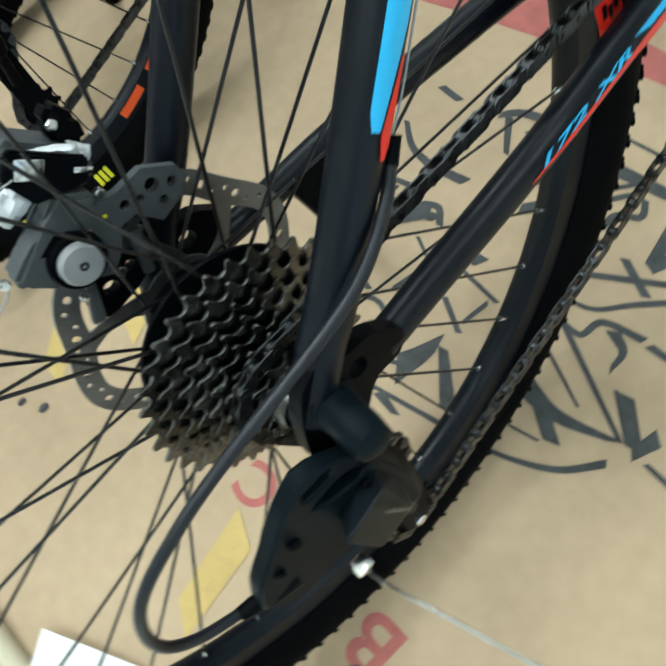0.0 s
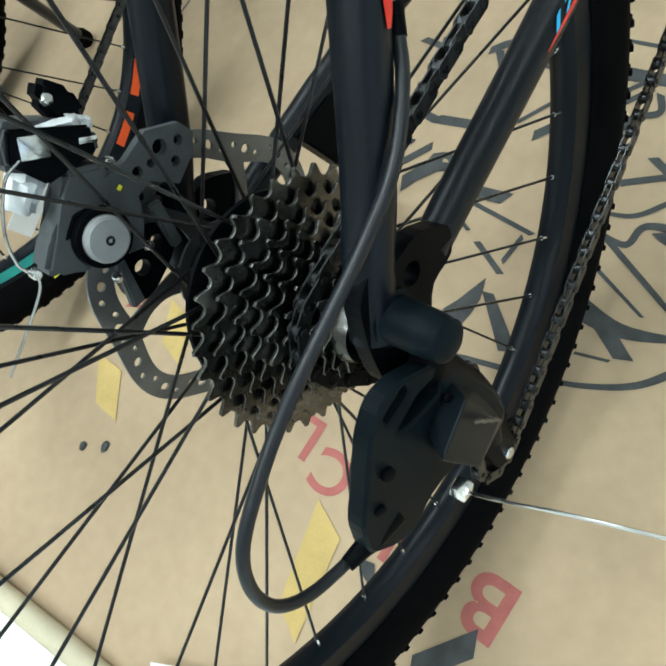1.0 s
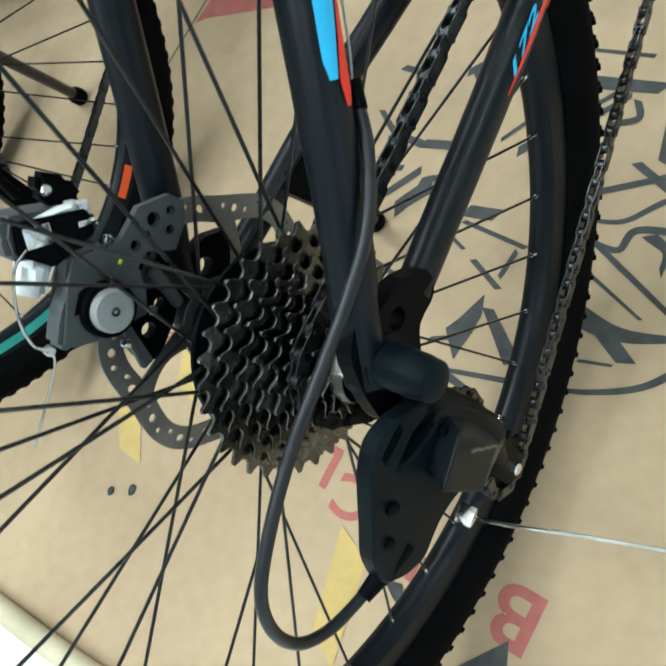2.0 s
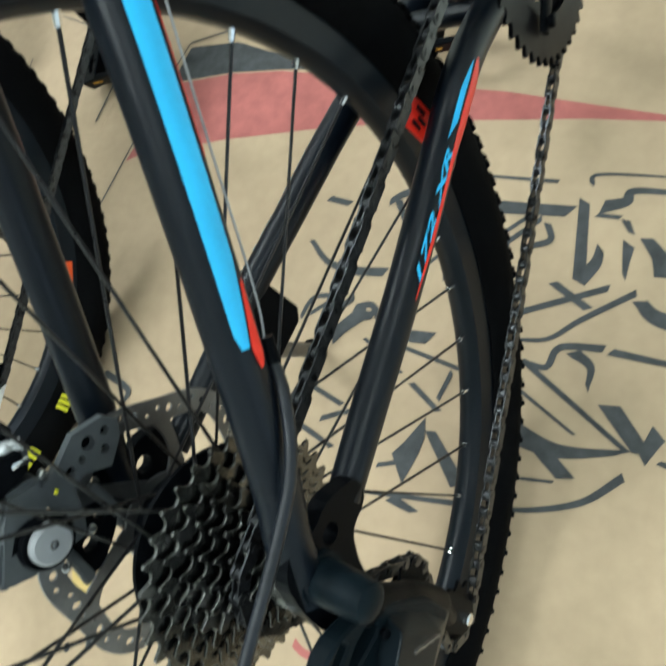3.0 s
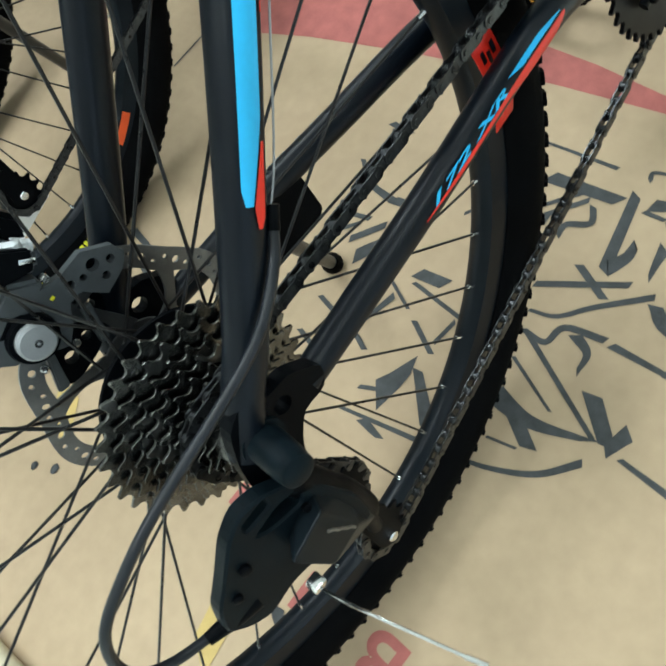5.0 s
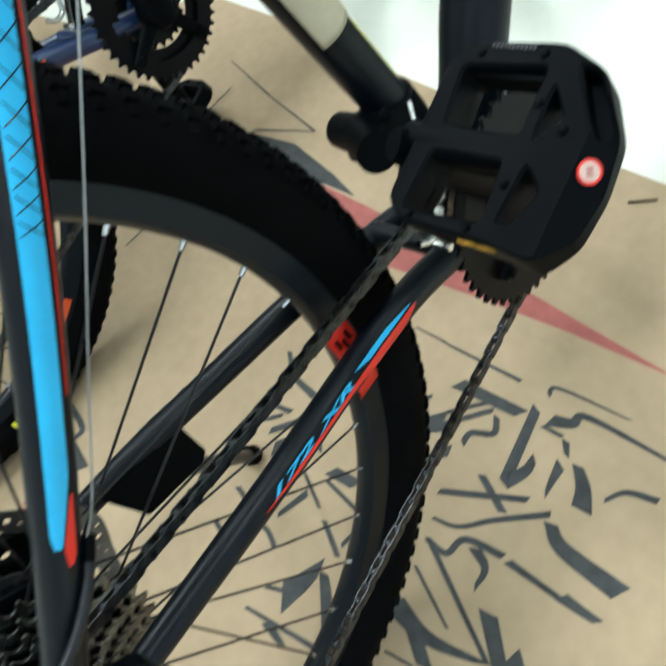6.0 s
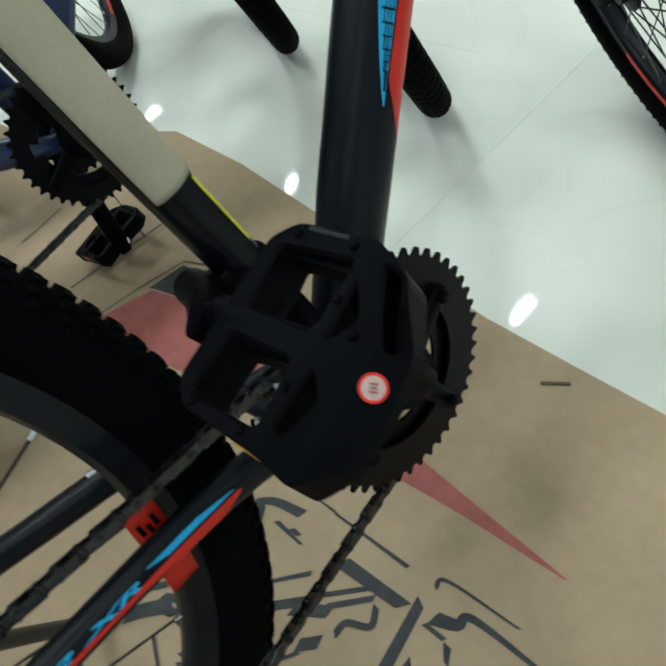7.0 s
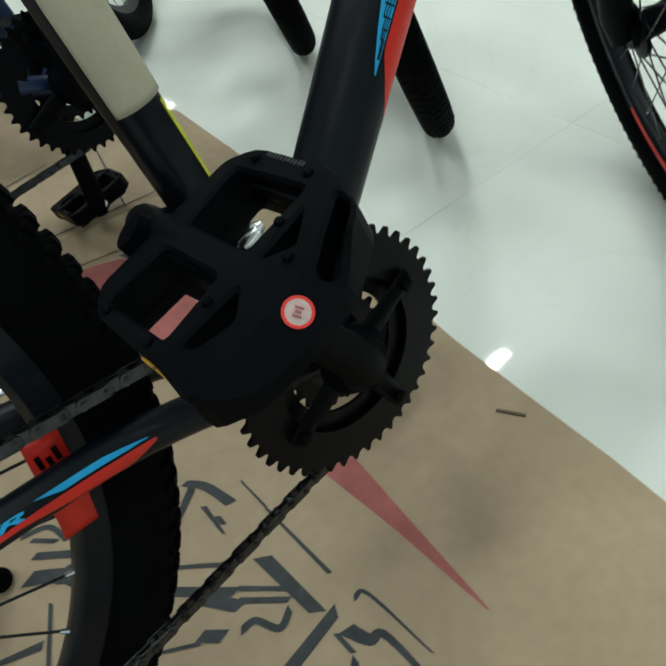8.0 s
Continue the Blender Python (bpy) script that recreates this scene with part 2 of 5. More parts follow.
def offset_loop(loop, d):
    """Moves every side of a closed outline inwards by d (anticlockwise loops)."""
    out, n = [], len(loop)
    for k in range(n):
        a, b, c = (Vector(loop[(k + i) % n]) for i in (-1, 0, 1))
        p, q = (b - a).normalized(), (c - b).normalized()
        np_, nq = Vector((-p.y, p.x)), Vector((-q.y, q.x))
        m = (np_ + nq).normalized()
        out.append(tuple(b + m * d / max(0.4, m.dot(np_))))
    return out


def rounded(loop, r):
    """Replaces every corner of an outline by a short three-point curve."""
    out, n = [], len(loop)
    for k in range(n):
        a, b, c = (Vector(loop[(k + i) % n]) for i in (-1, 0, 1))
        p, q = b + (a - b).normalized() * min(r, (a - b).length * 0.4), b + (c - b).normalized() * min(r, (c - b).length * 0.4)
        out += [tuple(p), tuple((p + q + b * 2) / 4), tuple(q)]
    return out


def window_plate(bm, outline, windows, z0, z1, bev):
    """A plate in the u-v plane with open windows and chamfered edges."""
    loops = [(rounded(outline, 0.005), 1)] + [(rounded(w, 0.003), -1) for w in windows]
    for z, way in ((z1, 1), (z0, -1)):
        edges = []
        for loop, sign in loops:
            v = [bm.verts.new((x, y, z)) for x, y in offset_loop(loop, bev * sign)]
            edges += [bm.edges.new((v[k], v[(k + 1) % len(v)])) for k in range(len(v))]
        bmesh.ops.triangle_fill(bm, edges=edges, use_beauty=True)
    for loop, sign in loops:
        small = offset_loop(loop, bev * sign)
        rings = [[bm.verts.new((x, y, z)) for x, y in lp] for lp, z in ((small, z0), (loop, z0 + bev), (loop, z1 - bev), (small, z1))]
        for a, b in zip(rings, rings[1:]):
            for k in range(len(loop)):
                bm.faces.new((a[k], b[k], b[(k + 1) % len(loop)], a[(k + 1) % len(loop)]))
    bmesh.ops.remove_doubles(bm, verts=bm.verts[:], dist=1e-6)
    bmesh.ops.recalc_face_normals(bm, faces=bm.faces[:])
    return bm


def gear(bm, teeth, y, thick, inner, depth=0.0044, centre=(0, 0), lean=0.0, phase=0.0):
    """A toothed ring with chain pitch of half an inch: round gullets, chamfered rims."""
    root = teeth * 0.0127 / (2 * math.pi) - depth * 0.5
    cx, cz = centre
    chamfer = 0.00045
    outer = []
    for k in range(teeth):
        for f, h in ((0.0, -0.30), (0.15, -0.20), (0.25, 0.05), (0.33, 0.50), (0.43, 1.0), (0.57, 1.0), (0.67, 0.50), (0.75, 0.05), (0.85, -0.20)):
            a = 2 * math.pi * (k + f + lean * max(0.0, h)) / teeth + phase
            outer.append((math.cos(a), math.sin(a), root + depth * h))
    rings = []
    for yy, shrink in ((-thick / 2, chamfer), (-thick / 2 + chamfer, 0.0), (thick / 2 - chamfer, 0.0), (thick / 2, chamfer)):
        rings.append([bm.verts.new((cx + c * (r - shrink), y + yy, cz + s * (r - shrink))) for c, s, r in outer])
    inside = [[bm.verts.new((cx + c * inner, y + yy, cz + s * inner)) for c, s, r in outer] for yy in (-thick / 2, thick / 2)]
    loops = [inside[0]] + rings + [inside[1]]
    n = len(outer)
    for p, q in zip(loops, loops[1:] + loops[:1]):
        for k in range(n):
            j = (k + 1) % n
            bm.faces.new((p[k], p[j], q[j], q[k]))
    return bm


def cylinder(bm, a, b, r0, r1=None, seg=16):
    return tube(bm, [Vector(a), Vector(a).lerp(Vector(b), 0.5), Vector(b)], [r0, (r0 + (r1 or r0)) / 2, r1 or r0], seg)


def bolt(bm, place, direction, r, h):
    p, d = Vector(place), Vector(direction).normalized()
    tube(bm, [p, p + d * h * 0.8, p + d * h], [r, r, r * 0.75], 12)
    return bm


# ---------------------------------------------------------------- the shop
def slab(name, x0, x1, y0, y1, z0, z1, mat, label="", kind="structure", category=""):
    bm = bmesh.new()
    box(bm, ((x0 + x1) / 2, (y0 + y1) / 2, (z0 + z1) / 2), (x1 - x0, y1 - y0, z1 - z0))
    return tagged(part(name, bm, mat, smooth=False), label=label, kind=kind, category=category)


X0, X1, Y0, Y1, H = -3.2, 5.2, -3.5, 7.0, 2.95
FLOOR_Z = -0.0035
floor = tagged(new("floor"), label="polished white marble-look tile floor", category="floor", kind="structure")
slab("subfloor", X0, X1, Y0, Y1, -0.12, -0.016, WALL, "pale grout bed under the tiles")
TILE = 0.8
tile_mesh = None
for i in range(11):
    for j in range(14):
        m = pose(X0 + 0.111 + TILE * i, Y0 + 0.23 + TILE * j, 0)
        if tile_mesh is None:
            bm = bmesh.new()
            box(bm, (0, 0, -0.0085), (TILE - 0.0005, TILE - 0.0005, 0.01))
            tile = part("tile", bm, MARBLE, floor, smooth=False, matrix=m)
            tile_mesh = tile.data
        else:
            hang("tile", tile_mesh, floor, matrix=m)
slab("ceiling", X0, X1, Y0, Y1, H, H + 0.1, WALL, "white painted ceiling")
slab("wall_left", X0, X1, Y1, Y1 + 0.12, -0.1, H, WALL, "plain white painted wall")
slab("wall_front", X1, X1 + 0.12, Y0, Y1, -0.1, H, WALL, "plain white painted wall")
slab("wall_back", X0 - 0.12, X0, Y0, Y1, -0.1, H, WALL, "plain white painted wall")
# the assumed, unseen shop front: a wall with one wide opening
slab("wall_right", X0, -2.4, Y0 - 0.12, Y0, -0.1, H, WALL, "plain white wall beside the assumed, unseen shop front")
slab("wall_right", 0.6, X1, Y0 - 0.12, Y0, -0.1, H, WALL, "plain white wall beside the assumed, unseen shop front")
slab("wall_right", -2.4, 0.6, Y0 - 0.12, Y0, 2.7, H, WALL, "plain white wall above the assumed, unseen shop front")
slab("wall_right", -2.4, 0.6, Y0 - 0.12, Y0, -0.1, 0.3, WALL, "plain white wall under the assumed, unseen shop front")
for tx, ty, sx, sy in [(*p, 0.62, 0.62) for p in PANELS] + [(*p, 0.32, 0.12) for p in SPOTS]:
    bm = bmesh.new()
    box(bm, (tx, ty, 2.915), (sx, sy, 0.06), bevel=0.008)
    tagged(part("ceiling_light", bm, PAPER), label="white ceiling light fitting, switched on", category="ceiling light", group="ceiling lights")


# ---------------------------------------------------------------- cardboard on the floor
def sheet(name, outline, label, top=0.0, thick=0.003):
    bm = bmesh.new()
    a = [bm.verts.new((x, y, top - thick)) for x, y in outline]
    b = [bm.verts.new((x, y, top)) for x, y in outline]
    n = len(outline)
    bm.faces.new(a[::-1])
    bm.faces.new(b)
    for k in range(n):
        bm.faces.new((a[k], a[(k + 1) % n], b[(k + 1) % n], b[k]))
    return tagged(part(name, bm, CARD, smooth=False), label=label, category="cardboard")


card = sheet("cardboard_sheet", [(-0.385, -0.9), (0.655, -0.9), (0.741, -0.1), (0.746, 0.0), (0.755, 0.14), (0.764, 0.2), (0.79, 0.45), (0.795, 0.485), (0.637, 0.492), (0.6, 0.592), (0.52, 0.612), (0.33, 0.64), (-0.395, 0.7)],
             "flattened brown cardboard box with red and grey print, under the bicycle")
sheet("cardboard_sheet", [(-0.42, 0.62), (0.32, 0.56), (0.52, 0.53), (0.625, 0.53), (0.668, 0.622), (0.664, 0.712), (0.46, 0.722), (0.40, 1.2), (-0.42, 1.25)],
      "worn flattened brown cardboard under the parked bicycles", -0.0012, 0.001)
sheet("cardboard_sheet", [(0.60, 0.40), (0.78, 0.40), (0.80, 0.492), (0.83, 0.70), (0.84, 0.9), (0.80, 0.98), (0.66, 0.98), (0.60, 0.70)],
      "worn brown cardboard flap lying flat on the tiles", -0.0024, 0.0008)
sheet("cardboard_sheet", [(0.44, 0.700), (0.655, 0.690), (0.672, 0.708), (0.69, 0.98), (0.64, 1.6), (0.36, 1.6)],
      "dirty brown cardboard sheet under the parked bicycles", -0.0006, 0.0006)
# a turned-up edge at the rear of the sheet
bm = bmesh.new()
tube(bm, spline([(-0.395, 0.20, 0.004), (-0.392, 0.30, 0.012), (-0.396, 0.45, 0.014), (-0.40, 0.70, 0.006)], 8), 0.013, 12, squash=1.0, hint=(1, 0, 0))
tagged(part("cardboard_roll", bm, FOAM), label="cream foam strip lying along the cardboard's edge", category="foam strip")
bm = bmesh.new()
box(bm, (-0.385, 0.13, 0.003), (0.14, 0.13, 0.001), pose(0, 0, 0, 3, -6, 24))
tagged(part("paper_sheet", bm, PAPER, smooth=False), label="crumpled white paper sheet lying on the cardboard", category="paper")


INK_LAYER = [0]


def ink(points, w0, w1=None, mat=INK_GAP_GREY, name="printed_stroke", z=0.0006, parent=None):
    """A brush stroke of print, or of painted gap shade, along points (x, y), from width w0 to w1."""
    INK_LAYER[0] += 1
    z += 0.00001 * INK_LAYER[0]
    bm = bmesh.new()
    p = spline([(x, y, 0) for x, y in points], 6) if len(points) > 2 else [Vector((*points[0], 0)), Vector((*points[0], 0)).lerp(Vector((*points[1], 0)), 0.5), Vector((*points[1], 0))]
    w1 = w0 if w1 is None else w1
    left, right = [], []
    for i, q in enumerate(p):
        d = (p[min(i + 1, len(p) - 1)] - p[max(i - 1, 0)]).normalized()
        s = Vector((-d.y, d.x, 0)) * (w0 + (w1 - w0) * i / (len(p) - 1)) / 2
        skew = d * (w0 * 0.35 if i in (0, len(p) - 1) else 0)
        left.append(bm.verts.new(q + s + skew + Vector((0, 0, z))))
        right.append(bm.verts.new(q - s - skew + Vector((0, 0, z))))
    for k in range(len(p) - 1):
        bm.faces.new((left[k], left[k + 1], right[k + 1], right[k]))
    return part(name, bm, mat, parent or card, smooth=False)


def field(outline, mat, name="printed_field", z=0.0004, parent=None):
    bm = bmesh.new()
    bm.faces.new([bm.verts.new((x, y, z)) for x, y in outline])
    bmesh.ops.triangulate(bm, faces=bm.faces[:])
    return part(name, bm, mat, parent or card, smooth=False)


# red swoosh running to a point, with a grey field beside it
field([(0.494, 0.606), (0.533, 0.590), (0.553, 0.50), (0.560, 0.42), (0.556, 0.33), (0.545, 0.20), (0.540, 0.103), (0.528, 0.007), (0.514, -0.112), (0.512, -0.108), (0.509, 0.007), (0.500, 0.126), (0.488, 0.24), (0.474, 0.335), (0.448, 0.47), (0.41, 0.61), (0.40, 0.628)], INK_RED)
field([(0.596, 0.590), (0.606, 0.51), (0.582, 0.413), (0.563, 0.36), (0.562, 0.42), (0.555, 0.50), (0.536, 0.590), (0.532, 0.600)], INK_GAP_GREY)
# brush lettering
ink([(0.429, -0.014), (0.442, -0.021), (0.446, -0.10)], 0.006, 0.002)
ink([(0.404, -0.030), (0.413, -0.052), (0.427, -0.063), (0.425, -0.16)], 0.015, 0.004)
ink([(0.394, -0.026), (0.394, -0.050)], 0.005)
ink([(0.392, -0.055), (0.377, -0.064)], 0.008, 0.005)
ink([(0.409, -0.011), (0.316, -0.024)], 0.011, 0.013)
ink([(0.322, -0.026), (0.340, -0.036), (0.356, -0.037)], 0.016, 0.008)
ink([(0.366, -0.063), (0.329, -0.065)], 0.012, 0.004)
ink([(0.374, -0.078), (0.355, -0.094), (0.334, -0.103)], 0.010, 0.021)
ink([(0.355, -0.117), (0.374, -0.131), (0.382, -0.16)], 0.004, 0.008)
ink([(0.391, 0.080), (0.395, 0.0)], 0.016, 0.013)
ink([(0.428, 0.12), (0.429, 0.02)], 0.003, 0.005)
ink([(0.312, 0.001), (0.289, -0.039)], 0.008)
ink([(0.272, 0.03), (0.315, -0.054)], 0.007)
ink([(0.244, 0.020), (0.251, -0.008), (0.277, -0.035), (0.314, -0.080)], 0.004, 0.007)
ink([(0.306, -0.084), (0.290, -0.106), (0.283, -0.17)], 0.012, 0.020)
ink([(0.222, 0.012), (0.221, -0.012), (0.244, -0.021), (0.251, -0.062)], 0.006, 0.008)
ink([(0.242, -0.034), (0.230, -0.053), (0.208, -0.054)], 0.012, 0.004)
ink([(0.249, -0.068), (0.246, -0.150)], 0.008, 0.005)
ink([(0.249, -0.126), (0.248, -0.165)], 0.012, 0.008)
ink([(0.224, 0.013), (0.156, -0.100)], 0.006, 0.005)
ink([(0.192, 0.008), (0.160, -0.052)], 0.004, 0.003)
ink([(0.196, -0.077), (0.157, -0.114)], 0.017, 0.015)
ink([(0.152, -0.114), (0.180, -0.124)], 0.010, 0.016)
ink([(0.153, -0.128), (0.143, -0.20)], 0.005, 0.008)
ink([(0.150, 0.01), (0.141, -0.040), (0.155, -0.100)], 0.024, 0.004)
ink([(0.141, -0.022), (0.117, -0.053)], 0.015, 0.014)
ink([(0.106, -0.012), (0.111, -0.043)], 0.003)
ink([(0.072, 0.005), (0.080, -0.030), (0.100, -0.072), (0.132, -0.102)], 0.004, 0.008)
ink([(0.320, 0.291), (0.296, 0.262), (0.288, 0.225)], 0.006, 0.010)
ink([(0.289, 0.225), (0.294, 0.185)], 0.011)
ink([(0.378, 0.286), (0.374, 0.255)], 0.008)
ink([(0.221, 0.273), (0.248, 0.264), (0.256, 0.236)], 0.005, 0.007)
ink([(0.206, 0.226), (0.232, 0.207), (0.241, 0.184)], 0.016, 0.010)
ink([(0.245, 0.21), (0.252, 0.19), (0.235, 0.175)], 0.008)
ink([(0.224, 0.148), (0.227, 0.112)], 0.014)
ink([(0.212, 0.145), (0.200, 0.072)], 0.005)
ink([(0.163, 0.087), (0.195, 0.080)], 0.005)
ink([(0.174, 0.120), (0.151, 0.083)], 0.006)
ink([(0.082, 0.110), (0.131, 0.092)], 0.028, 0.012)
ink([(0.129, 0.086), (0.082, 0.043)], 0.010, 0.016)
ink([(0.080, 0.132), (0.094, 0.098)], 0.005)
ink([(0.050, 0.138), (0.066, 0.038)], 0.004, 0.006)
ink([(0.052, 0.108), (0.045, 0.080)], 0.011, 0.006)
ink([(0.146, 0.234), (0.133, 0.190)], 0.006)
ink([(0.100, 0.232), (0.085, 0.187)], 0.006)
ink([(0.112, 0.210), (0.128, 0.176), (0.118, 0.150)], 0.006)
ink([(0.345, 0.170), (0.386, 0.196)], 0.006, 0.009)
ink([(0.382, 0.206), (0.397, 0.186), (0.405, 0.150)], 0.008, 0.012)
ink([(0.381, 0.168), (0.378, 0.127)], 0.006, 0.003)
ink([(0.385, 0.148), (0.384, 0.136)], 0.006)
ink([(0.429, 0.165), (0.429, 0.12)], 0.002, 0.003)
ink([(0.310, 0.140), (0.338, 0.118), (0.362, 0.097)], 0.004, 0.005)
ink([(0.300, 0.118), (0.350, 0.070)], 0.010)
ink([(0.322, 0.088), (0.345, 0.055)], 0.013)
ink([(0.353, 0.072), (0.390, 0.036)], 0.005)
ink([(0.346, 0.062), (0.383, 0.028)], 0.006)
ink([(0.331, 0.037), (0.347, 0.035), (0.359, 0.014), (0.378, 0.021)], 0.007)
ink([(0.264, 0.074), (0.297, 0.054)], 0.003, 0.004)
ink([(0.300, 0.060), (0.317, 0.044)], 0.012)
ink([(0.222, 0.244), (0.258, 0.214)], 0.008)
ink([(0.212, 0.223), (0.245, 0.195)], 0.014, 0.018)
ink([(0.148, 0.170), (0.188, 0.156)], 0.005, 0.008)
ink([(0.212, 0.187), (0.182, 0.133)], 0.004)
ink([(0.228, 0.262), (0.247, 0.243)], 0.005)
ink([(0.097, 0.524), (0.084, 0.478), (0.064, 0.479)], 0.010, 0.006)
ink([(0.064, 0.479), (0.046, 0.434)], 0.006, 0.016)
# shade in the gaps and creases between the sheets, painted as dark strips
for line in ([(0.330, 0.642), (0.520, 0.614)], [(0.520, 0.614), (0.603, 0.594)], [(0.603, 0.594), (0.639, 0.494)], [(0.639, 0.494), (0.672, 0.620)], [(0.672, 0.620), (0.712, 0.745)], [(0.46, 0.716), (0.66, 0.700)], [(0.604, 0.700), (0.655, 0.885)], [(0.476, 0.896), (0.570, 0.912)]):
    ink(line, 0.0028, 0.002, INK_GAP_GREY, "gap_shade_line", 0.0004)
# red scribble, yellow stains
for k in range(5):
    ink([(-0.05 + 0.008 * k, 0.475), (-0.036 + 0.005 * k, 0.435)], 0.004, 0.003, INK_RED, "printed_stroke")
ink([(-0.118, 0.455), (-0.170, 0.425)], 0.034, 0.030, INK_YELLOW, "yellow_stain", 0.0003)
ink([(-0.025, 0.40), (-0.075, 0.385)], 0.035, 0.030, INK_YELLOW, "yellow_stain", 0.0003)
ink([(-0.140, 0.125), (-0.245, 0.115)], 0.036, 0.030, INK_YELLOW, "yellow_stain", 0.0003)
ink([(-0.215, -0.005), (-0.165, -0.045)], 0.020, 0.020)
ink([(-0.155, 0.075), (-0.175, 0.055)], 0.016, 0.006)


def letter(text, x, y, turn, size):
    """A printed capital, flat on the sheet."""
    cu = bpy.data.curves.new("letter", "FONT")
    cu.body, cu.size, cu.align_x, cu.align_y, cu.offset = text, size, "CENTER", "CENTER", size * 0.02
    tmp = bpy.data.objects.new("letter", cu)
    me = bpy.data.meshes.new_from_object(tmp)
    bpy.data.objects.remove(tmp)
    me.materials.append(INK_RED)
    return hang("printed_letter", me, card, matrix=pose(x, y, 0.0006, 0, 0, turn))


letter("B", -0.130, -0.041, 85, 0.078)
letter("C", -0.099, 0.144, 85, 0.062)
letter("L", -0.079, 0.186, 85, 0.062)
letter("I", -0.124, 0.060, 85, 0.06)
letter("I", -0.112, 0.038, 40, 0.05)
# a splinter and two crumbs on the sheet
bm = bmesh.new()
box(bm, (0.711, 0.014, 0.002), (0.034, 0.0038, 0.0025), pose(0, 0, 0, 0, 0, -58), bevel=0.0008)
tagged(part("splinter", bm, WOOD), label="small dark splinter lying on the cardboard", category="debris", kind="stuff")
for x, y, s in ((-0.216, 0.430, 0.006), (-0.203, 0.402, 0.007), (-0.30, 0.07, 0.004)):
    bm = bmesh.new()
    bmesh.ops.create_icosphere(bm, subdivisions=2, radius=s)
    for v in bm.verts:
        v.co = Vector((v.co.x, v.co.y * 0.7, v.co.z * 0.35)) * (1 + 0.3 * noise.noise(v.co * 300)) + Vector((x, y, 0.0015))
    tagged(part("crumb", bm, GREY), label="small dark crumb of dirt on the cardboard", category="debris", group="crumbs")


# ---------------------------------------------------------------- bicycles
SPOKES = 36


def tyre_mesh(bm, tall=1.0):
    c, w, h = 0.3215, 0.0265, 0.0272
    prof = []
    for k in range(17):
        a = radians(-150 + 300 * k / 16)
        prof.append((c + math.cos(a) * h * (0.93 if abs(a) < 1.2 else 1.0), math.sin(a) * w))
    prof += [(c - h * 0.75, 0.009), (c - h * 0.75, -0.009)]
    lathe(bm, prof, 96)
    rows = ((0.0, 0.0075, 0.010, 120), (19, 0.0065, 0.007, 120), (-19, 0.0065, 0.007, 120), (40, 0.0075, 0.008, 120), (-40, 0.0075, 0.008, 120), (58, 0.004, 0.007, 120), (-58, 0.004, 0.007, 120))
    for row, (tilt, along, across, count) in enumerate(rows):
        for k in range(count):
            a = 2 * math.pi * (k + 0.5 * (row % 2)) / count
            t = radians(tilt)
            r = c + math.cos(t) * h * 0.97
            m = Matrix.Rotation(-a, 4, "Y") @ Matrix.Translation((r, math.sin(t) * w * 0.97, 0)) @ Matrix.Rotation(t, 4, "Z") @ Matrix.Diagonal((0.0058 * tall, across, along * 1.25, 1))
            f = []
            for sx in (-0.5, 0.5):
                q = 1.0 if sx < 0 else 0.8
                f.append([bm.verts.new(m @ Vector((sx, sy * q, sz * q))) for sy, sz in ((-0.5, -0.5), (0.5, -0.5), (0.5, 0.5), (-0.5, 0.5))])
            bm.faces.new(f[1])
            for i in range(4):
                j = (i + 1) % 4
                bm.faces.new((f[0][i], f[0][j], f[1][j], f[1][i]))
    return bm


def arc_patch(bm, r0, r1, a0, a1, y0, y1, n=20):
    prev = None
    for k in range(n + 1):
        a = radians(a0 + (a1 - a0) * k / n)
        line = [bm.verts.new((r0 * math.cos(a), y0, r0 * math.sin(a))), bm.verts.new((r1 * math.cos(a), y1, r1 * math.sin(a)))]
        if prev:
            bm.faces.new((prev[0], prev[1], line[1], line[0]))
        prev = line
    return bm


def rotor_mesh(bm, y):
    """A wavy brake disc drilled with large and small round holes."""
    cells = 54

    def at(u, v):
        a = 2 * math.pi * u / cells
        wave = 0.0030 * math.cos(6 * a)
        r = 0.0640 + wave * 1.2 + (0.0150 - wave * 0.2) * v
        return (r * math.cos(a), y, r * math.sin(a))

    rim = [(0, 0), (0.5, 0), (1, 0), (1, 0.5), (1, 1), (0.5, 1), (0, 1), (0, 0.5)]
    pitch = 2 * math.pi * 0.0715 / cells
    for k in range(cells):
        size = 0.0026 if k % 3 == 0 else 0.0017
        mid = (0.5, 0.62, 0.36)[k % 3]
        edge = [bm.verts.new(at(k + u, v)) for u, v in rim]
        hole = [bm.verts.new(at(k + 0.5 + size / pitch * math.cos(g), mid + size / 0.015 * math.sin(g))) for g in (radians(225 + 45 * i) for i in range(8))]
        for i in range(8):
            j = (i + 1) % 8
            bm.faces.new((edge[i], edge[j], hole[j], hole[i]))
    bmesh.ops.remove_doubles(bm, verts=bm.verts[:], dist=1e-6)
    return bm


def rotor_arm(bm, y, k):
    a0 = 2 * math.pi * k / 6
    prev = None
    for i in range(9):
        f = i / 8
        r, a = 0.0285 + 0.0375 * f, a0 + 0.13 + 0.42 * f
        w = 0.0080 - 0.004 * math.sin(f * math.pi)
        d, s = Vector((math.cos(a), 0, math.sin(a))), Vector((-math.sin(a), 0, math.cos(a)))
        line = [bm.verts.new(d * r + s * w + Vector((0, y, 0))), bm.verts.new(d * r - s * w + Vector((0, y, 0)))]
        if prev:
            bm.faces.new((prev[0], prev[1], line[1], line[0]))
        prev = line
    return bm


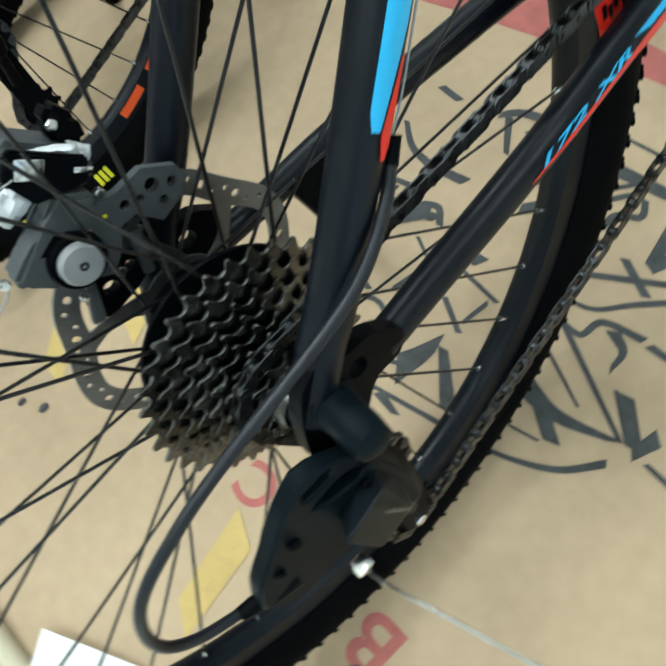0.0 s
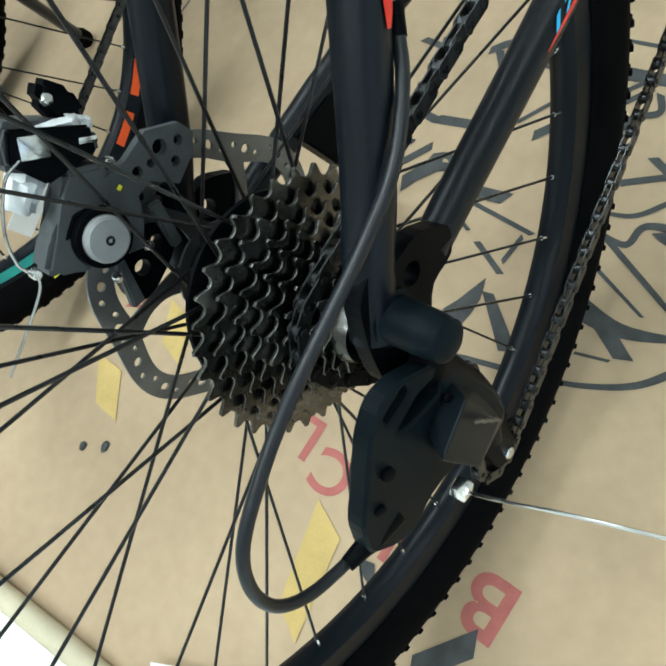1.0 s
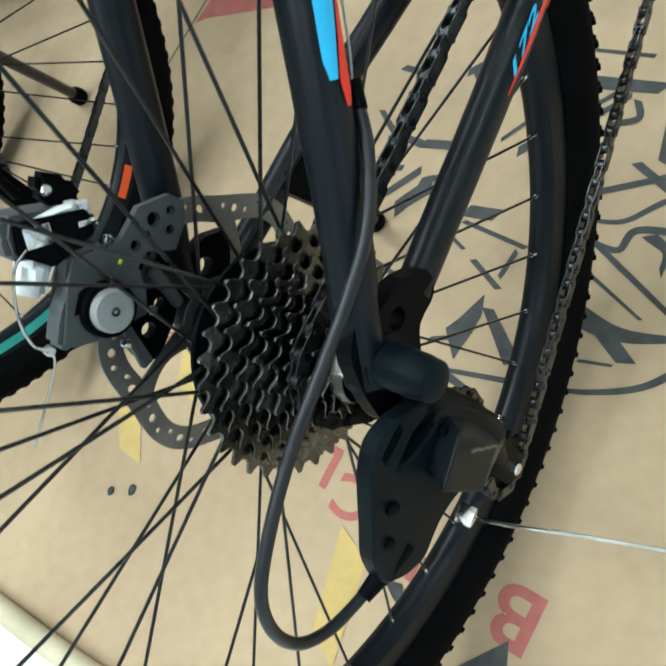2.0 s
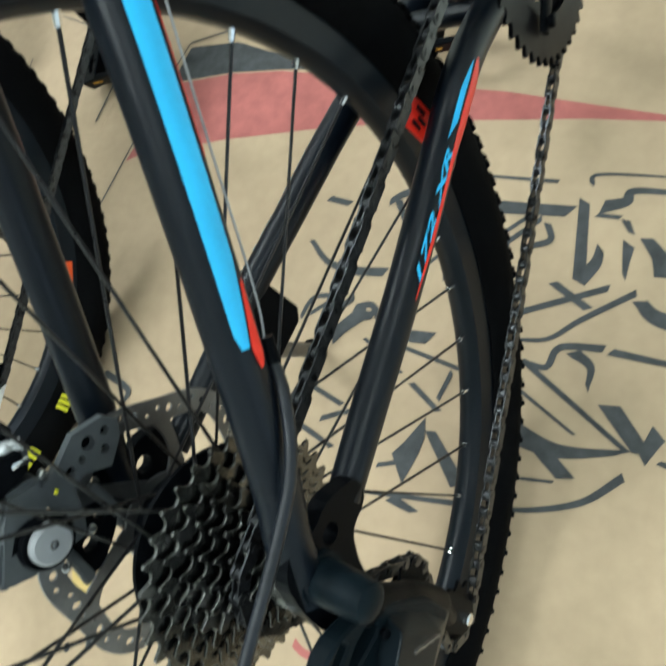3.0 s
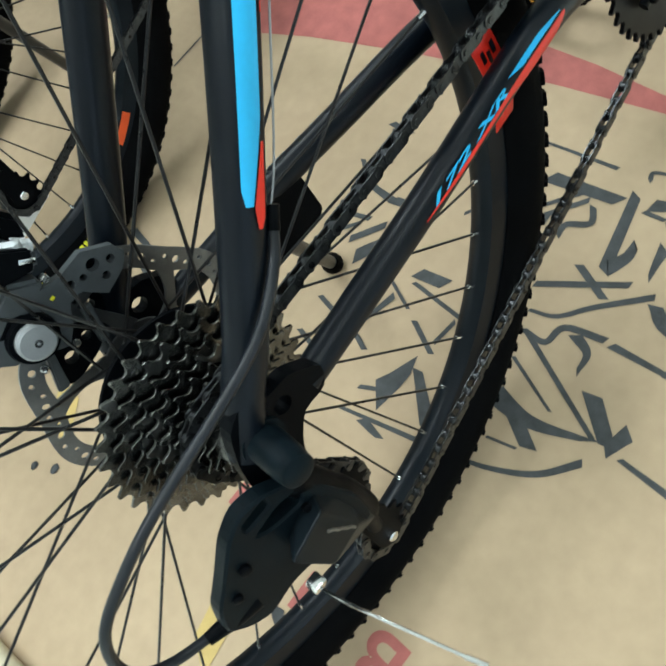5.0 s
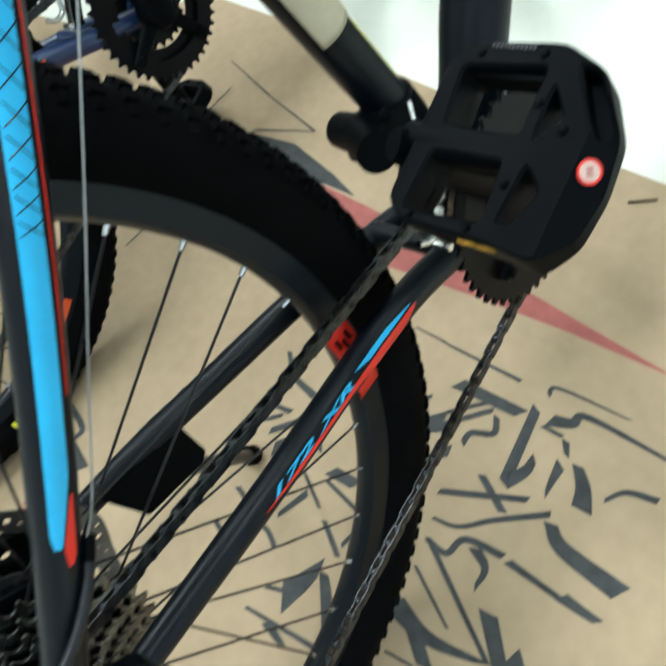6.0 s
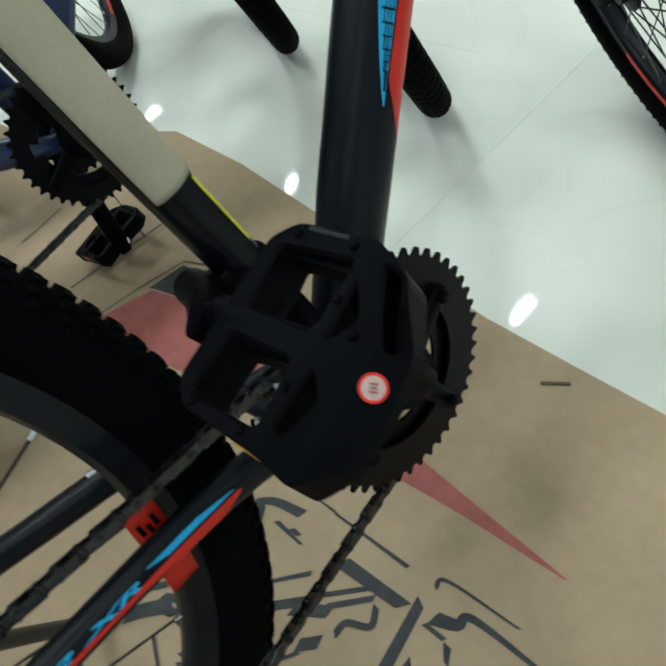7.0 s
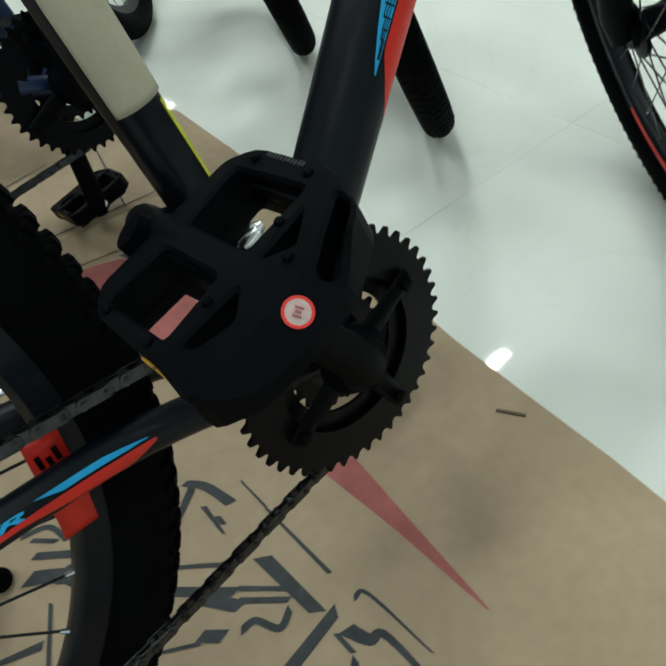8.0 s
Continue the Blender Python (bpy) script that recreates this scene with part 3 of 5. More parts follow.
def rotor_collar(bm, y):
    lathe(bm, [(0.017, y - 0.0009), (0.029, y - 0.0009), (0.029, y + 0.0009), (0.017, y + 0.0009)], 36)
    return bm


TEETH = (34, 30, 26, 23, 20, 17, 15, 13, 11)
COG_Y = [-0.0165 - 0.0042 * k for k in range(9)]


def wheel(bike, m, rear, decals, phase, tyre_text=(), worn=False):
    """A wheel about the y axis, set in place by m. The hub carries the rest."""
    bm = bmesh.new()
    lathe(bm, [(0.008, -0.05), (0.013, -0.05), (0.016, -0.012), (0.026, -0.0105), (0.026, -0.0075), (0.017, -0.002), (0.017, 0.032), (0.0335, 0.0375), (0.0335, 0.0425), (0.020, 0.045), (0.018, 0.052), (0.008, 0.052)], 40)
    cylinder(bm, (0, -0.068, 0), (0, 0.068, 0), 0.0055)
    hub = part("wheel", bm, PLASTIC, bike, "black spoked bicycle wheel with a knobbly tyre", matrix=m)
    bm = bmesh.new()
    lathe(bm, [(0.2765, -0.0045), (0.2765, 0.0045), (0.281, 0.0105), (0.2985, 0.0125), (0.2985, 0.0105), (0.290, 0.008), (0.290, -0.008), (0.2985, -0.0105), (0.2985, -0.0125), (0.281, -0.0105)], 96)
    rim = part("rim", bm, RIM, hub, "black rim")
    bm = bmesh.new()
    tyre_mesh(bm, 0.2 if worn else 1.0)
    part("tyre", bm, RUBBER, hub, "knobbly black rubber tyre")
    for mat, a0, a1, side in decals:
        bm = bmesh.new()
        arc_patch(bm, 0.2825, 0.2925, a0, a1, side * 0.0112, side * 0.0126)
        part("rim_decal", bm, mat, hub, smooth=False)
    for mat, a0, a1, side, r0, r1 in tyre_text:
        n = max(3, int(abs(a1 - a0) / 3.2))
        for k in range(n):
            s = a0 + (a1 - a0) * k / n
            bm = bmesh.new()
            yy = [side * 0.0268 * math.sqrt(max(0.1, 1 - ((r - 0.3225) / 0.030) ** 2)) + side * 0.0006 for r in (r0, (r0 + r1) / 2, r1)]
            arc_patch(bm, r0, (r0 + r1) / 2, s, s + (a1 - a0) / n * 0.7, yy[0], yy[1], 4)
            arc_patch(bm, (r0 + r1) / 2, r1, s, s + (a1 - a0) / n * 0.7, yy[1], yy[2], 4)
            part("sidewall_mark", bm, mat, hub, smooth=False)
    nip_mesh = None
    for k in range(SPOKES):
        a = radians(phase + 360 / SPOKES * k)
        right = (k + 1) % 2
        cross = 1 if (k // 2) % 2 else -1
        fa = a + cross * radians(59 if right else 46)
        fr, fy = (0.0241, -0.006) if right else (0.0305, 0.040)
        p0 = Vector((fr * math.cos(fa), fy + (0.002 if cross > 0 else -0.002), fr * math.sin(fa)))
        p1 = Vector((0.2795 * math.cos(a), 0, 0.2795 * math.sin(a)))
        bm = bmesh.new()
        tube(bm, [p0, p0.lerp(p1, 0.5), p1], 0.00105, 6, caps=False)
        part("spoke", bm, SPOKE, hub)
        d = (p0 - p1).normalized()
        if nip_mesh is None:
            bm = bmesh.new()
            tube(bm, [Vector((0, 0, -0.002)), Vector((0, 0, 0.004)), Vector((0, 0, 0.011))], [0.0026, 0.0022, 0.0017], 8)
            n = part("nipple", bm, CHROME, hub, "bright nickel spoke nipple")
            nip_mesh = n.data
        else:
            n = hang("nipple", nip_mesh, hub)
        n.matrix_basis = Matrix.Translation(p1 - d * 0.002) @ d.to_track_quat("Z", "Y").to_matrix().to_4x4()
    if rear:
        bm = bmesh.new()
        rotor_mesh(bm, 0.0575)
        ro = part("brake_disc", bm, STEEL, hub, "wavy drilled steel brake disc", smooth=False)
        sol = ro.modifiers.new("thickness", "SOLIDIFY")
        sol.thickness, sol.offset = 0.0019, 0
        bm = bmesh.new()
        rotor_collar(bm, 0.0575)
        part("disc_collar", bm, STEEL, hub, smooth=False)
        for k in range(6):
            bm = bmesh.new()
            rotor_arm(bm, 0.0575, k)
            arm = part("disc_arm", bm, STEEL, hub, smooth=False)
            sol = arm.modifiers.new("thickness", "SOLIDIFY")
            sol.thickness, sol.offset = 0.0016, 0
        for k, (n, y) in enumerate(zip(TEETH, COG_Y)):
            bm = bmesh.new()
            gear(bm, n, y, 0.0021, max(0.014, n * 0.0127 / (2 * math.pi) - 0.016), lean=0.06, phase=0.13 * k)
            part("sprocket", bm, COG, hub, "dark steel sprocket", smooth=False)
        bm = bmesh.new()
        lathe(bm, [(0.006, -0.058), (0.0165, -0.058), (0.0185, -0.052), (0.0185, -0.014), (0.006, -0.014)], 32)
        part("freehub", bm, COG, hub)
        bm = bmesh.new()
        lathe(bm, [(0.024, 0.0065), (0.050, 0.0070), (0.0555, 0.0085), (0.0560, 0.0105), (0.050, 0.0095), (0.024, 0.0085)], 64)
        part("spoke_guard", bm, PLASTIC, hub, "black plastic spoke guard")
    return hub


def tangent(c1, r1, s1, c2, r2, s2):
    d = (c2[0] - c1[0], c2[1] - c1[1])
    dist, th = math.hypot(*d), math.atan2(d[1], d[0])
    phi = th - math.asin((s2 * r2 - s1 * r1) / dist)
    n = (-math.sin(phi), math.cos(phi))
    return (c1[0] - s1 * r1 * n[0], c1[1] - s1 * r1 * n[1]), (c2[0] - s2 * r2 * n[0], c2[1] - s2 * r2 * n[1])


RING = (0.469, 0.2895)
GUIDE, LOWER = (-0.004, 0.236), (-0.013, 0.162)


def chain(bike):
    """Links along the loop round chainring, sprocket and the two jockey wheels."""
    wheels = [(RING, 0.0735, 1, -0.0440), ((0.0, AXLE), 0.0303, 1, COG_Y[6]), (GUIDE, 0.0222, -1, -0.0520), (LOWER, 0.0222, 1, -0.0560)]
    pts = []
    n = len(wheels)
    tans = [tangent(wheels[i][0], wheels[i][1], wheels[i][2], wheels[(i + 1) % n][0], wheels[(i + 1) % n][1], wheels[(i + 1) % n][2]) for i in range(n)]
    for i in range(n):
        (c, r, s, y) = wheels[i]
        a_in = math.atan2(tans[i - 1][1][1] - c[1], tans[i - 1][1][0] - c[0])
        a_out = math.atan2(tans[i][0][1] - c[1], tans[i][0][0] - c[0])
        sweep = (a_out - a_in) * s % (2 * math.pi)
        for k in range(25):
            a = a_in + s * sweep * k / 24
            pts.append(Vector((c[0] + r * math.cos(a), y, c[1] + r * math.sin(a))))
    pts.append(pts[0].copy())
    length = [0.0]
    for a, b in zip(pts, pts[1:]):
        length.append(length[-1] + (b - a).length)
    count = 2 * int(length[-1] / 0.0254)
    step = length[-1] / count

    def at(s):
        s %= length[-1]
        k = max(i for i, v in enumerate(length) if v <= s)
        k = min(k, len(pts) - 2)
        return pts[k].lerp(pts[k + 1], (s - length[k]) / max(1e-9, length[k + 1] - length[k]))

    bm = bmesh.new()
    for i in range(count):
        p = at(i * step)
        cylinder(bm, p - Vector((0, 0.0043, 0)), p + Vector((0, 0.0043, 0)), 0.0021, seg=8)
        cylinder(bm, p - Vector((0, 0.0018, 0)), p + Vector((0, 0.0018, 0)), 0.0039, seg=10)
    body = part("chain", bm, CHAIN, bike, "dark steel bicycle chain")
    meshes = []
    for off in (0.0020, 0.0031):
        b2 = bmesh.new()
        for side in (-1, 1):
            outline = []
            for k in range(20):
                a = 2 * math.pi * k / 20
                x = math.cos(a) * 0.0045 + (step / 2 if math.cos(a) >= 0 else -step / 2)
                outline.append((x, math.sin(a) * 0.0045 * (0.78 if abs(math.cos(a)) < 0.3 else 1.0)))
            prism(b2, outline, side * off - 0.0005, side * off + 0.0005)
        me = bpy.data.meshes.new("link")
        b2.to_mesh(me)
        b2.free()
        me.materials.append(CHAIN)
        meshes.append(me)
    for i in range(count):
        a, b = at(i * step), at((i + 1) * step)
        d = (b - a).normalized()
        side = Vector((0, 1, 0))
        side = (side - d * side.dot(d)).normalized()
        up = d.cross(side)
        m = Matrix((d, side, up)).transposed().to_4x4()
        hang("link", meshes[i % 2], body, matrix=Matrix.Translation((a + b) / 2) @ m)


CS = [(0.043, 0.0705, 0.357), (0.085, 0.0680, 0.354), (0.168, 0.065, 0.350), (0.255, 0.056, 0.342), (0.305, 0.049, 0.334), (0.345, 0.042, 0.322), (0.40, 0.037, 0.304), (0.45, 0.030, 0.290)]
CS_LEFT = [(0.040, 0.0725, 0.350), (0.085, 0.070, 0.346), (0.140, 0.066, 0.342), (0.220, 0.060, 0.331), (0.290, 0.053, 0.323), (0.345, 0.046, 0.314), (0.40, 0.039, 0.302), (0.45, 0.030, 0.290)]
SS = [(-0.004, 0.0725, 0.366), (0.020, 0.0715, 0.392), (0.05, 0.070, 0.418), (0.142, 0.065, 0.512), (0.205, 0.060, 0.580), (0.30, 0.046, 0.686), (0.350, 0.030, 0.742)]


def lettering(text):
    """Slanted characters as a flat mesh, one unit long and one unit high."""
    cu = bpy.data.curves.new("lettering", "FONT")
    cu.body, cu.offset = text, 0.03
    tmp = bpy.data.objects.new("lettering", cu)
    me = bpy.data.meshes.new_from_object(tmp)
    bpy.data.objects.remove(tmp)
    xs, ys = [v.co.x for v in me.vertices], [v.co.y for v in me.vertices]
    for v in me.vertices:
        v.co.x, v.co.y = (v.co.x - min(xs)) / (max(xs) - min(xs)), (v.co.y - min(ys)) / (max(ys) - min(ys))
    return me


def frame_set(bike, style):
    paint, accent, second = style["paint"], style["accent"], style["second"]
    mirror = lambda pts, s: spline([(x, y * s, z) for x, y, z in pts], 6)  # noqa: E731
    for side in (-1, 1):
        cs, ss = mirror(CS if side < 0 else CS_LEFT, side), mirror(SS, side)
        bm = bmesh.new()
        tube(bm, cs, [0.009, 0.0105, 0.0108, 0.0115, 0.0125, 0.0135], 20)
        stay = part("chainstay", bm, paint, bike, style["stay_label"])
        bm = bmesh.new()
        r_ss = [0.0110, 0.0122] if side < 0 else [0.0115, 0.0125]
        tube(bm, ss, r_ss, 20, squash=1.0 if side < 0 else 0.8)
        seatstay = part("seatstay", bm, paint, bike, style["stay_label"])
        rc = [0.009, 0.0105, 0.0108, 0.0115, 0.0125, 0.0135]

        def turned(a, side=side):
            # 180 is the right side, 90 the top; mirrored on the left stays
            return a if side < 0 else 180 - a

        def decal(name, mat, parent, line, radii, t0, t1, low, high, label="", lift=0.0005, n=24, m=8):
            bm = bmesh.new()
            skin_patch(bm, line, radii, t0, t1, lambda t: turned(low(t)), lambda t: turned(high(t)), lift, n, m, 0.8 if side > 0 and parent is seatstay else 1.0)
            return part(name, bm, mat, parent, label)

        ramp = lambda t, a, b: min(1.0, max(0.0, (t - a) / (b - a)))  # noqa: E731
        decal("stripe", accent, stay, cs, rc, 0.428, 0.618, lambda t: 140 + 12 * ramp(t, 0.53, 0.618), lambda t: 141 + 17 * ramp(t, 0.428, 0.46) - 4 * ramp(t, 0.57, 0.618), "bright stripe decal")
        decal("stripe", second, stay, cs, rc, 0.262, 0.635, lambda t: 170 - 4 * ramp(t, 0.38, 0.43) - 4 * ramp(t, 0.55, 0.625), lambda t: 174 + 12 * ramp(t, 0.262, 0.32) + 24 * ramp(t, 0.41, 0.48) - 40 * ramp(t, 0.57, 0.635), "red stripe decal", n=40)
        me = lettering("172 XR")
        for v in me.vertices:
            t = 0.277 + 0.138 * (v.co.x + 0.5 * v.co.y / 6)
            f = t * (len(cs) - 1)
            i = min(int(f), len(cs) - 2)
            q, s_, u_ = frames_along(cs)[i]
            q = cs[i].lerp(cs[i + 1], f - i)
            g = t * (len(rc) - 1)
            j = min(int(g), len(rc) - 2)
            r = rc[j] + (rc[j + 1] - rc[j]) * (g - j) + 0.0007
            w = radians(turned(167 - 23 * v.co.y))
            v.co = q + (s_ * math.cos(w) + u_ * math.sin(w)) * r
        me.materials.append(accent)
        hang("lettering", me, stay)
        decal("stripe", accent, seatstay, ss, r_ss, 0.411, 0.94, lambda t: 148 + 8 * (1 - ramp(t, 0.411, 0.419)), lambda t: 172 + 26 * ramp(t, 0.409, 0.452), "bright stripe decal", n=140)
        decal("stripe", second, seatstay, ss, r_ss, 0.399, 0.441, lambda t: 184 - 8 * ramp(t, 0.399, 0.409) + 20 * ramp(t, 0.411, 0.441), lambda t: 194 + 10 * ramp(t, 0.399, 0.405), "red stripe decal", lift=0.0008)
        decal("stripe", second, seatstay, ss, r_ss, 0.50, 0.94, lambda t: 211, lambda t: 216, "thin red line decal", n=60, m=2)
        # dark hatching across the stripe higher up
        for k in range(20):
            t0 = 0.635 + 0.015 * k
            bm = bmesh.new()
            for way in (1, -1):
                pts = []
                for i in range(7):
                    a = radians(turned(155 + 44 * i / 6))
                    t = t0 + way * 0.011 * (i / 6 - 0.5)
                    f = t * (len(ss) - 1)
                    q, s_, u_ = frames_along(ss)[int(f)]
                    q = ss[int(f)].lerp(ss[min(int(f) + 1, len(ss) - 1)], f - int(f))
                    r = r_ss[0] + (r_ss[1] - r_ss[0]) * t + 0.0006
                    pts.append(q + (s_ * math.cos(a) * (1.0 if side < 0 else 0.8) + u_ * math.sin(a)) * r)
                tube(bm, pts, 0.0003, 4, caps=False, hint=(1, 0, 0))
            part("hatching", bm, paint, seatstay)
    bm = bmesh.new()
    cylinder(bm, (0.46, -0.037, 0.286), (0.46, 0.037, 0.286), 0.021, seg=28)
    part("bottom_bracket", bm, paint, bike)
    bm = bmesh.new()
    tube(bm, [(0.455, 0, 0.29), (0.422, 0, 0.429), (0.396, 0, 0.536), (0.340, 0, 0.79)], [0.0175, 0.0165, 0.0165, 0.0165], 24)
    seat = part("seat_tube", bm, paint, bike)
    bm = bmesh.new()
    dt = [(0.458, 0, 0.296), (0.53, 0, 0.398), (0.60, 0, 0.493), (0.84, 0, 0.80)]
    tube(bm, dt, [0.024, 0.0275, 0.028, 0.026], 28, squash=0.95)
    down = part("down_tube", bm, paint, bike, style["tube_label"])
    dts = spline(dt, 8)
    # frame: hint is the left side; 180 is the right side
    rr = [0.024 + (0.0275 - 0.024) * i / 8 if i < 8 else 0.0278 for i in range(len(dts))]
    bm = bmesh.new()
    ease = lambda t, a, b: min(1.0, max(0.0, (t - a) / (b - a)))  # noqa: E731
    skin_patch(bm, dts, rr, 0.46, 0.80, lambda t: 230 - 56 * ease(t, 0.46, 0.60), lambda t: 234 + 12 * ease(t, 0.46, 0.56) - 62 * ease(t, 0.62, 0.76), squash=0.95, n=40)
    part("stripe", bm, second, down, "red pointed decal")
    bm = bmesh.new()
    skin_patch(bm, dts, rr, 0.560, 0.95, lambda t: 169 - 28 * ease(t, 0.560, 0.69), lambda t: 171, squash=0.95, n=30)
    part("stripe", bm, accent, down, "bright patterned decal")
    for k in range(16):
        t0 = 0.585 + 0.012 * k
        low = 171 - 28 * ease(t0, 0.560, 0.69)
        bm = bmesh.new()
        skin_patch(bm, dts, rr, t0, t0 + 0.0018, lambda t: low + 3, lambda t: 170, squash=0.95, lift=0.0008, n=2)
        for i in range(3):
            a = low + (170 - low) * (0.25 + 0.25 * i + 0.12 * (k % 2))
            skin_patch(bm, dts, rr, t0, t0 + 0.012, lambda t: a - 0.7, lambda t: a + 0.7, squash=0.95, lift=0.0008, n=2, m=1)
        part("hatching", bm, paint, down)
    bm = bmesh.new()
    tube(bm, [(0.352, 0, 0.745), (0.60, 0, 0.80), (0.835, 0, 0.865)], [0.018, 0.019, 0.021], 20)
    part("top_tube", bm, paint, bike)
    bm = bmesh.new()
    tube(bm, [(0.863, 0, 0.79), (0.847, 0, 0.835), (0.826, 0, 0.895)], 0.023, 24)
    part("head_tube", bm, paint, bike)
    bm = bmesh.new()
    tube(bm, [(0.345, 0, 0.79), (0.33, 0, 0.86)], 0.0145, 20)
    part("seat_post", bm, PLASTIC, bike)
    # stay bridge
    bm = bmesh.new()
    cylinder(bm, (0.385, -0.04, 0.312), (0.385, 0.04, 0.312), 0.008)
    part("stay_bridge", bm, paint, bike)
    # dropouts
    for side in (-1, 1):
        bm = bmesh.new()
        outline = [(0.056, 0.364), (0.048, 0.350), (0.030, 0.354), (0.016, 0.340), (0.004, 0.318), (-0.014, 0.322), (-0.020, 0.350), (-0.012, 0.372), (0.000, 0.392), (0.016, 0.398), (0.024, 0.384), (0.040, 0.382)]
        holed_plate(bm, rounded(outline, 0.006), [(0.0263, 0.371, 0.0058), (0.008, 0.384, 0.0030)], side * 0.0695, side * 0.0790)
        part("dropout", bm, PLASTIC, bike, smooth=False)
    return seat


def drive(bike, style):
    chain(bike)
    # derailleur, hanging behind and outside the right dropout
    bm = bmesh.new()
    tube(bm, [(0.006, -0.070, 0.369), (0.0055, -0.084, 0.3695), (0.0048, -0.102, 0.3702), (0.0045, -0.110, 0.3705), (0.0044, -0.1125, 0.3705)], [0.0104, 0.0110, 0.0106, 0.0096, 0.006], 24, hint=(0, 0, 1))
    tube(bm, [(0.006, -0.0765, 0.3692), (0.0058, -0.0815, 0.3694)], 0.0135, 24, hint=(0, 0, 1))
    der = part("derailleur", bm, DER_SHELL, bike, "black rear derailleur with a dark plastic shell")
    body = [(-0.001, 0.345), (-0.018, 0.366), (-0.031, 0.372), (-0.046, 0.367), (-0.069, 0.349), (-0.082, 0.340), (-0.092, 0.323), (-0.086, 0.307), (-0.076, 0.296), (-0.056, 0.296), (-0.042, 0.290), (-0.022, 0.268), (0.0, 0.262), (0.005, 0.288)]
    bm = bmesh.new()
    prism(bm, [(-0.030 + (x + 0.030) * 0.80, 0.322 + (z - 0.322) * 0.78) for x, z in body], -0.0865, -0.078, bevel=0.002)
    part("inner_link", bm, PLASTIC, der)
    # cover with two deep channels beside a ridge
    bm = bmesh.new()
    window_plate(bm, body, [[(-0.018, 0.363), (-0.036, 0.3655), (-0.0375, 0.3595), (-0.020, 0.356)], [(-0.007, 0.343), (-0.020, 0.350), (-0.0385, 0.351), (-0.031, 0.343), (-0.012, 0.333)]], -0.0, 0.011, 0.0014)
    for v in bm.verts:
        v.co = Vector((v.co.x + 0.001, -0.0855 - v.co.z, v.co.y))
    part("shell", bm, DER_SHELL, der, "dark moulded shell with two channels", smooth=False)
    # wedge-shaped outer link; the light on its face is put into a paler colour
    bm = bmesh.new()
    for x, y, z in ((-0.031, -0.096, 0.326), (-0.006, -0.097, 0.328), (-0.009, -0.108, 0.331), (-0.039, -0.112, 0.333), (0.004, -0.088, 0.292), (-0.002, -0.086, 0.238), (-0.030, -0.098, 0.272), (-0.033, -0.110, 0.292), (-0.008, -0.106, 0.286), (0.002, -0.078, 0.325), (-0.030, -0.078, 0.295), (-0.005, -0.074, 0.235), (-0.018, -0.076, 0.238)):
        bm.verts.new((x, y, z))
    bmesh.ops.convex_hull(bm, input=bm.verts[:])
    bmesh.ops.bevel(bm, geom=bm.edges[:], offset=0.0012, segments=2, affect="EDGES", profile=0.5)
    link = part("outer_link", bm, DER_LIT_FACE, der, "dark outer link coloured lighter as if lit, with worn lettering", smooth=False)
    for k in range(6):
        bm = bmesh.new()
        box(bm, (-0.0150 + 0.0012 * k, -0.1120 + 0.0004 * k, 0.3190 - 0.0042 * k), (0.0052, 0.0012, 0.0015), pose(0, 0, 0, 0, 62 + 20 * (k % 2), 0))
        part("lettering_bar", bm, STEEL, link, smooth=False)
    for p, d, r in (((-0.054, -0.097, 0.345), (-0.2, -1, 0.2), 0.0036), ((-0.070, -0.096, 0.335), (-0.3, -1, 0.2), 0.0032), ((-0.012, -0.098, 0.331), (0, -1, 0.3), 0.0026)):
        bm = bmesh.new()
        bolt(bm, p, d, r, 0.003)
        part("screw", bm, PLASTIC, der)
    bm = bmesh.new()
    tube(bm, spline([(0.001, -0.086, 0.272), (-0.001, -0.083, 0.255), (-0.003, -0.079, 0.238), (-0.008, -0.072, 0.214), (-0.011, -0.068, 0.200)], 5), [0.004] + [0.0110] * 5 + [0.0128] * 9 + [0.0125] * 4 + [0.006], 18)
    part("knuckle", bm, PLASTIC, der)
    bm = bmesh.new()
    tube(bm, spline([(-0.004, -0.090, 0.352), (-0.001, -0.087, 0.322), (0.0, -0.083, 0.286), (-0.002, -0.078, 0.248), (-0.005, -0.075, 0.228)], 5), [0.006] + [0.0105] * 8 + [0.0115] * 9 + [0.010] * 2 + [0.005], 16, squash=0.8)
    part("upper_link", bm, PLASTIC, der)
    for y in (-0.0625, -0.0465):
        bm = bmesh.new()
        outline = []
        for c, a0, a1, r in ((GUIDE, -10, 190, 0.012), (LOWER, 170, 370, 0.0125)):
            for k in range(9):
                a = radians(a0 + (a1 - a0) * k / 8)
                outline.append((c[0] + r * math.cos(a), c[1] + r * math.sin(a)))
        prism(bm, outline, y - 0.001, y + 0.001, bevel=0.0006)
        part("cage_plate", bm, PLASTIC, der, "black cage plate")
    for c in (GUIDE, LOWER):
        bm = bmesh.new()
        gear(bm, 11, -0.0545, 0.0024, 0.006, centre=c)
        part("jockey_wheel", bm, PLASTIC, der, smooth=False)
        bm = bmesh.new()
        bolt(bm, (c[0], -0.0630, c[1]), (0, -1, 0), 0.0045, 0.005)
        part("pivot_bolt", bm, CHROME, der, "bright pivot bolt")
    # shift cable: bare wire down the seatstay, then a loop of housing into the derailleur
    bm = bmesh.new()
